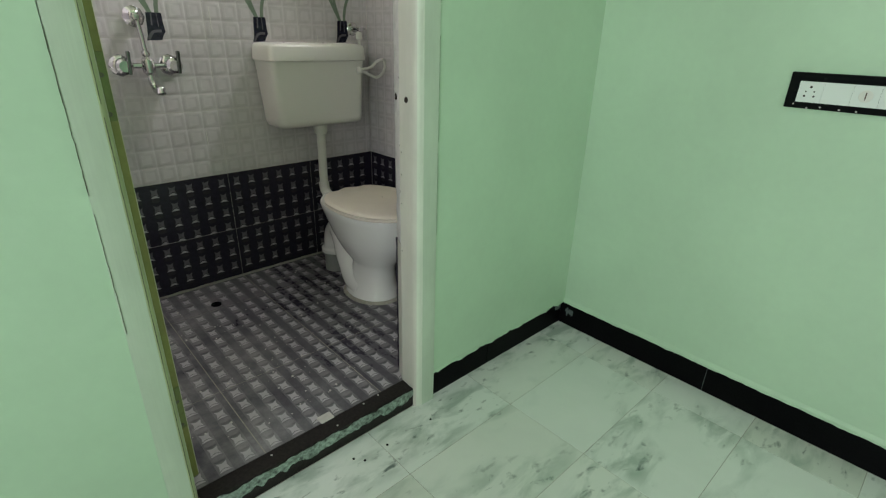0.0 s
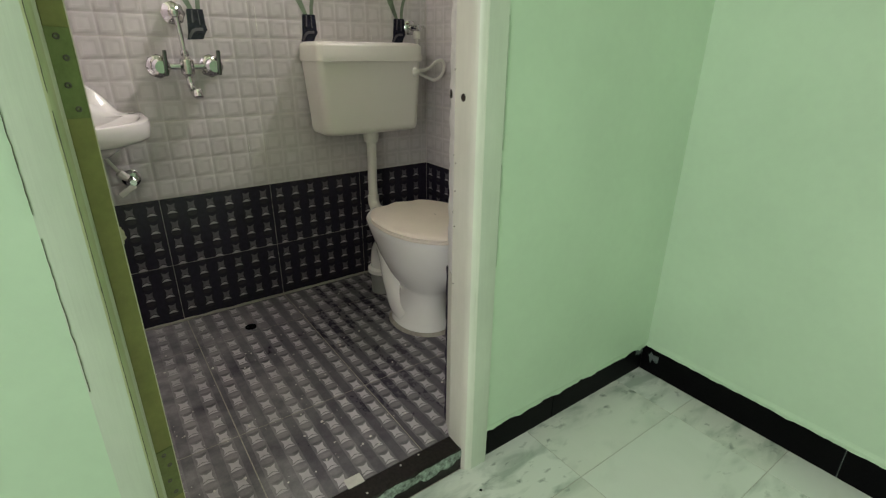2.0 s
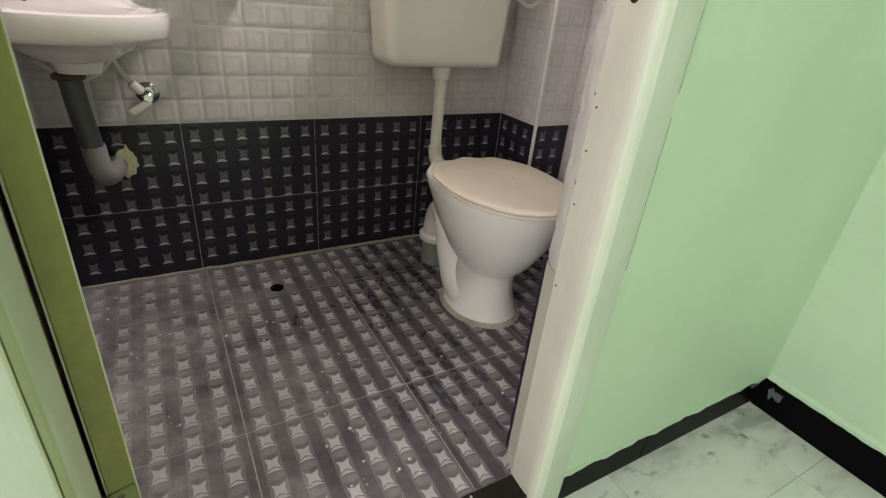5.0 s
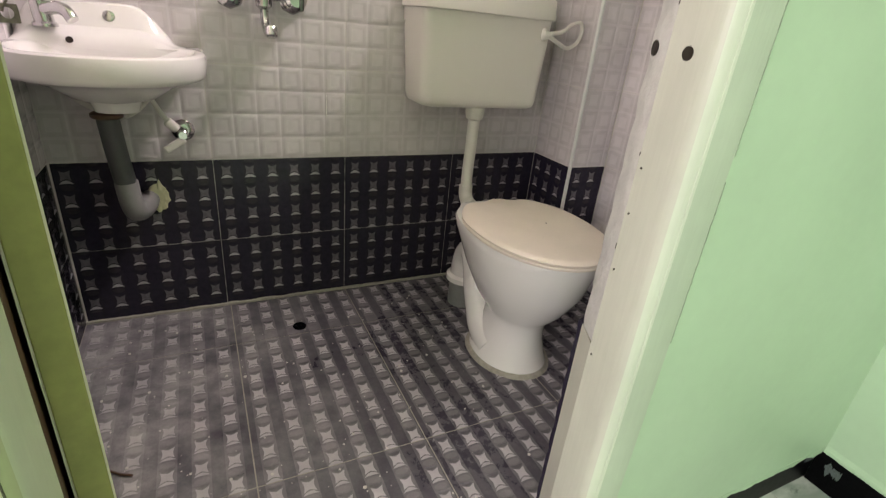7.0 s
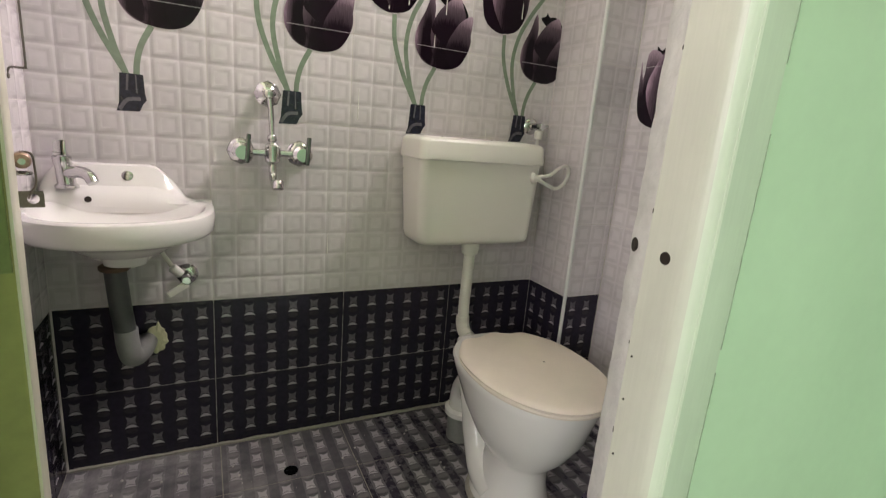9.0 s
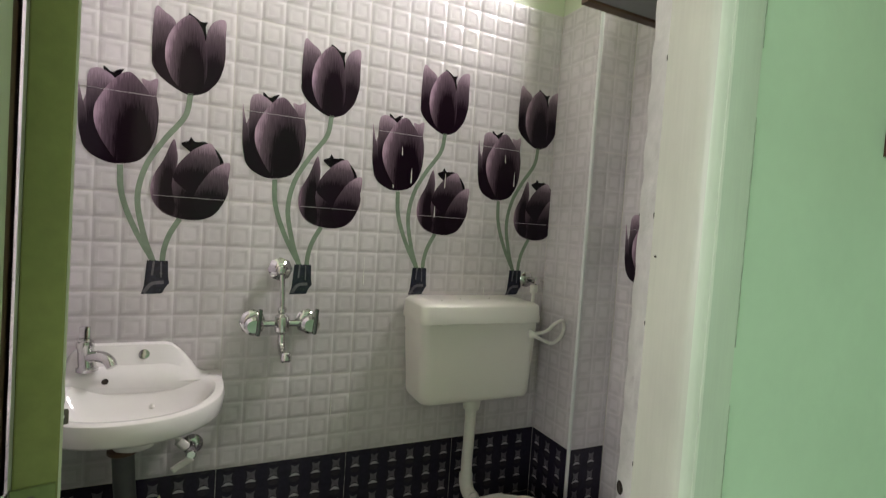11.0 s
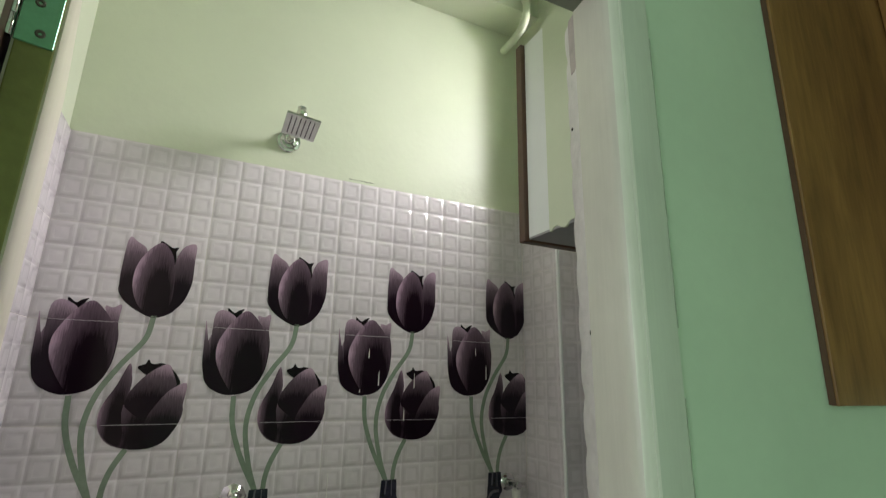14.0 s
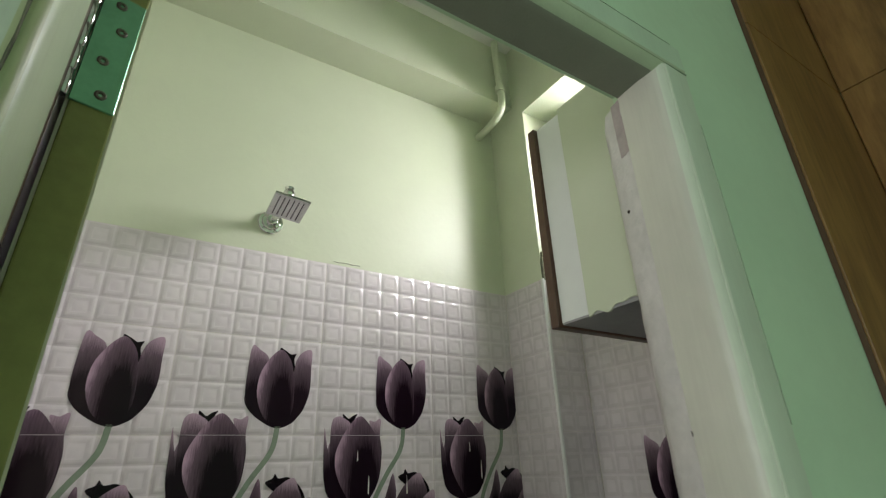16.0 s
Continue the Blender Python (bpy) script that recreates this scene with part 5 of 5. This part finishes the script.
def dark_tile(w, h):
    """A dark tile with raised four-pointed stars in columns; slots: base, band, star, lens."""
    vs, fs, slots = [], [], []

    def poly(pts, slot):
        n = len(vs)
        vs.extend(pts)
        fs.append(tuple(range(n, n + len(pts))))
        slots.append(slot)

    cols = max(1, round(w / CELL))
    rows = max(1, round(h / (TH / 4)))
    cw, ch = CELL, TH / 4
    poly([(0, 0.0, 0), (w, 0.0, 0), (w, 0.0, h), (0, 0.0, h)], 0)
    for (xa, za), (xb, zb) in (((0, 0), (w, 0)), ((w, 0), (w, h)), ((w, h), (0, h)), ((0, h), (0, 0))):
        poly([(xa, 0, za), (xb, 0, zb), (xb, 0.0055, zb), (xa, 0.0055, za)], 0)
    for c in range(cols):
        cx = (c + 0.5) * cw
        if cx + 0.3 * cw > w:
            continue
        poly([(cx - 0.29 * cw, -0.0004, 0.0006), (cx + 0.29 * cw, -0.0004, 0.0006), (cx + 0.29 * cw, -0.0004, h - 0.0006), (cx - 0.29 * cw, -0.0004, h - 0.0006)], 1)
        for r in range(rows):
            cz = h - (r + 0.5) * ch
            if cz < 0.3 * ch:
                continue
            tips = [(-0.205, -0.225), (0.205, -0.225), (0.205, 0.225), (-0.205, 0.225)]
            edge = []
            for k in range(4):
                (ax, az), (bx, bz) = tips[k], tips[(k + 1) % 4]
                for s in range(4):
                    f = s / 4
                    pull = 1 - (0.40 if k % 2 == 0 else 0.24) * math.sin(math.pi * f)
                    edge.append((cx + (ax + (bx - ax) * f) * pull * cw, -0.0008, cz + (az + (bz - az) * f) * pull * ch))
            n = len(vs)
            vs.extend(edge)
            vs.append((cx, -0.0011, cz))
            for k in range(16):
                fs.append((n + k, n + (k + 1) % 16, n + 16))
                slots.append(2)
            for sgn in (1, -1):
                zc = cz + sgn * 0.5 * ch
                rim = []
                for k in range(7):
                    f = -1 + 2 * k / 6
                    rim.append((cx + 0.25 * cw * f, -0.0007, cz + sgn * ch * (0.335 - 0.150 * (1 - f * f))))
                top = []
                for k in range(7):
                    f = 1 - 2 * k / 6
                    top.append((cx + 0.25 * cw * f, -0.0016, min(max(cz + sgn * ch * (0.340 - 0.02 * (1 - f * f)), 0.001), h - 0.001)))
                poly(rim + top, 4 if sgn < 0 else 5)
                poly([(cx + 0.235 * cw * math.cos(math.pi * k / 8), -0.0007, min(max(zc - sgn * ch * 0.125 * math.sin(math.pi * k / 8), 0.0008), h - 0.0008)) for k in range(9)], 3)
    return vs, fs, slots


mesh_cache = {}


def tile(kind, w, h, m, parent, floor=False):
    key = (kind, round(w, 4), round(h, 4), floor)
    if key not in mesh_cache:
        if kind == "light":
            v, f, s = light_tile(w, h)
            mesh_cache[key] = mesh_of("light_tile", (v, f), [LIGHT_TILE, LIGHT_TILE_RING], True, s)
        else:
            v, f, s = dark_tile(w, h)
            mesh_cache[key] = mesh_of("dark_tile", (v, f), [F_BASE, F_BAND, F_STAR, F_LENS, F_STAR, F_ARC] if floor else [DARK_BASE, DARK_BAND, STAR, LENS, ARC, DARK_BASE], slots=s)
    ob = new("floor_tile" if floor else "wall_tile", mesh_cache[key])
    ob.parent = parent
    ob.matrix_world = m
    return ob


GAP = 0.0022
LIGHT_ROWS = [(DADO + TH * k, DADO + TH * (k + 1)) for k in range(6)]
DARK_ROWS = [(FLOOR_Z, 0.286), (0.286, DADO)]


def tiled_face(parent, place, spans, rows):
    """Tiles on one face: place(u) gives the pose of its foot at u along the face."""
    for u0, u1 in spans:
        for kind, z0, z1 in rows:
            tile(kind, u1 - u0 - GAP, z1 - z0 - GAP, place(u0 + GAP / 2) @ Matrix.Translation((0, 0, z0 + GAP / 2)), parent)


ALL_ROWS = [("dark", *r) for r in DARK_ROWS] + [("light", *r) for r in LIGHT_ROWS]
wall_back, wall_left = bpy.data.objects["wall_back"], bpy.data.objects["wall_left"]
wall_column, wall_right = bpy.data.objects["wall_column"], bpy.data.objects["wall_right"]
for z0, z1, front, filler in ((FLOOR_Z - 0.002, DADO - 0.003, 0.0006, DADO_GROUT), (DADO - 0.003, TILE_TOP, 0.0004, GROUT)):
    part("grout", box(LEFT_X - 0.007, COLUMN_X + 0.007, BACK_Y + front, BACK_Y + 0.0069, z0, z1), filler, wall_back)
    part("grout", box(LEFT_X - 0.0069, LEFT_X - front, INNER_Y, BACK_Y, z0, z1), filler, wall_left)
    part("grout", box(COLUMN_X + front, COLUMN_X + 0.0069, COLUMN_Y + 0.007, BACK_Y, z0, z1), filler, wall_column)
    part("grout", box(COLUMN_X + 0.007, RECESS_X, COLUMN_Y + front, COLUMN_Y + 0.0069, z0, z1), filler, wall_column)
part("grout", box(RECESS_X + 0.0004, RECESS_X + 0.0069, INNER_Y, COLUMN_Y, FLOOR_Z - 0.002, TILE_TOP), GROUT, wall_right)
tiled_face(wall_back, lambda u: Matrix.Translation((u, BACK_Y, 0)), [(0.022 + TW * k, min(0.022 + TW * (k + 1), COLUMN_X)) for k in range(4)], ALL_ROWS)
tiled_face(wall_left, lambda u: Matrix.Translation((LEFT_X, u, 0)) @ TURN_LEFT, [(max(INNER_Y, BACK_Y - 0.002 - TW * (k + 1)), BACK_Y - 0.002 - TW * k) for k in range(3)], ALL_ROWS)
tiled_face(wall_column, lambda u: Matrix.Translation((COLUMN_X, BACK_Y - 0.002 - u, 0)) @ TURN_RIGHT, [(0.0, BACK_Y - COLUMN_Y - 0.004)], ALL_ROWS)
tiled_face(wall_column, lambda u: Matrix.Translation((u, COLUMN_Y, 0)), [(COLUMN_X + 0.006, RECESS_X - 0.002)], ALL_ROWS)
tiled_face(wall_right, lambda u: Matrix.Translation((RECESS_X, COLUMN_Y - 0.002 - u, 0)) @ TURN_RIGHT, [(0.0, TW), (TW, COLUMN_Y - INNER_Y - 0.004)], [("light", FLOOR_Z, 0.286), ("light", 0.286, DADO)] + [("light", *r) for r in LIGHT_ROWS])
part("edge_bead", tube([(COLUMN_X + 0.001, COLUMN_Y + 0.001, FLOOR_Z), (COLUMN_X + 0.001, COLUMN_Y + 0.001, TILE_TOP)], 0.0065, 10, False), WHITEBOARD, wall_column, "white grouted tile corner", smooth=True)
part("cove_joint", ragged_band((COLUMN_X, BACK_Y - 0.001, 0), (LEFT_X, BACK_Y - 0.001, 0), FLOOR_Z - 0.002, FLOOR_Z + 0.006, 6.0, 0.0, 0.003, (0, -0.010, 0), 160), FLOOR_GROUT, wall_back, "dusty cement joint")
part("cove_joint", box(LEFT_X - 0.001, LEFT_X + 0.004, BACK_Y - 0.004, BACK_Y + 0.001, FLOOR_Z, DADO), GROUT, wall_back, "pale cement joint")

chip_edge = [(1.513 + (0.007 + 0.005 * noise.noise((k * 0.8, 2, 0))) * math.cos(k * math.pi / 11), 2.115 + (0.055 + 0.02 * noise.noise((k * 0.9, 6, 0))) * math.sin(k * math.pi / 11)) for k in range(22)]
part("paint_chip", loft([[(x, y, z) for x, z in chip_edge] for y in (COLUMN_Y - 0.0010, COLUMN_Y + 0.0080)]), CRACK_DARK, wall_column, "dark chipped paint")

# bathroom floor
bath_floor = bpy.data.objects["floor_bathroom"]
LAY = Matrix.Rotation(radians(-90), 4, "X")
fx = [LEFT_X, 0.408, 0.778, 1.156, 1.525, RECESS_X]
fy = [1.041, 1.364, 1.868, BACK_Y - 0.002]
for x0, x1 in zip(fx, fx[1:]):
    for y0, y1 in zip(fy, fy[1:]):
        if x0 > COLUMN_X - 0.01 and y1 > COLUMN_Y + 0.05:
            continue
        x1c = min(x1, COLUMN_X) if y1 > COLUMN_Y + 0.05 else x1
        tile("dark", x1c - x0 - 0.003, y1 - y0 - 0.003, Matrix.Translation((x0 + 0.0015, y0 + 0.0015, FLOOR_Z)) @ LAY, bath_floor, True)

# marble floor of the room
mx = [SOCKET_X - 0.001, 1.514, 1.10, 0.686, 0.266, -0.146, -0.558, -0.97, -1.382, ROOM_W]
my = [0.984, 0.784, 0.513, 0.233, -0.047, -0.335, -0.623, -0.903, -1.183, -1.463, -1.743, ROOM_S]
for xb, xa in zip(mx, mx[1:]):
    for yb, ya in zip(my, my[1:]):
        key = ("marble", round(xb - xa, 4), round(yb - ya, 4))
        if key not in mesh_cache:
            w, d = (xb - xa) / 2 - 0.0006, (yb - ya) / 2 - 0.0006
            mesh_cache[key] = mesh_of("marble_tile", box(-w, w, -d, d, -0.012, 0.0, 0.0007, 1), MARBLE)
        ob = new("marble_tile", mesh_cache[key])
        ob.parent = floor_ob
        ob.matrix_world = Matrix.Translation(((xa + xb) / 2, (ya + yb) / 2, 0.0))

# loose crumbs on the bathroom floor
rubble_vs, rubble_fs = [], []
for k in range(260):
    x = 0.08 + 0.95 * random.random() ** 1.3
    y = 1.12 + 0.9 * random.random()
    r = 0.0012 + 0.0035 * random.random() ** 3
    g = moved(lathe([(r * 0.7, 0), (r, r * 0.5), (r * 0.5, r)], 5), Matrix.Translation((x, y, FLOOR_Z + 0.0008)) @ Matrix.Rotation(random.random() * 6, 4, "Z"))
    n = len(rubble_vs)
    rubble_vs += g[0]
    rubble_fs += [tuple(i + n for i in f) for f in g[1]]
tagged(part("plaster_crumbs", (rubble_vs, rubble_fs), GROUT), "pale plaster crumbs scattered on dusty floor tiles", "debris", kind="stuff")
twig = thing("rusty_nail", "small rusty nail lying on dusty floor tiles", "nail")
part("shank", tube([(0.145, 1.50, FLOOR_Z + 0.004), (0.165, 1.485, FLOOR_Z + 0.004), (0.185, 1.475, FLOOR_Z + 0.004)], 0.0025, 6), BROWN, twig)
chip = thing("cement_chip", "pale cement chip lying by the door sill", "debris")
part("chip", box(0.57, 0.612, 1.036, 1.066, FLOOR_Z, FLOOR_Z + 0.006, 0.0025), GROUT, chip)
for x, y in ((0.60, 0.925), (0.70, 0.905), (0.86, 0.90), (0.62, 0.90)):
    bit = thing("floor_bit", "tiny dark chip on the marble floor", "debris", "dark chips on the marble floor")
    part("bit", turned([(0.003, 0), (0.004, 0.002), (0.002, 0.004)], (x, y, 0.0), (x, y, 1), 6), BLACK, bit)
floor_stain = thing("floor_stain", "small dark stain spot on the bathroom floor", "stain")
part("spot", loft([[(0.589 + 0.020 * (1 + 0.3 * noise.noise((k, 0, 0))) * s * math.cos(k * 0.5236), 1.905 + 0.020 * (1 + 0.3 * noise.noise((k, 4, 0))) * s * math.sin(k * 0.5236), z) for k in range(12)] for s, z in ((1.0, FLOOR_Z), (1.0, FLOOR_Z + 0.003), (0.8, FLOOR_Z + 0.0036))]), BLACK, floor_stain)
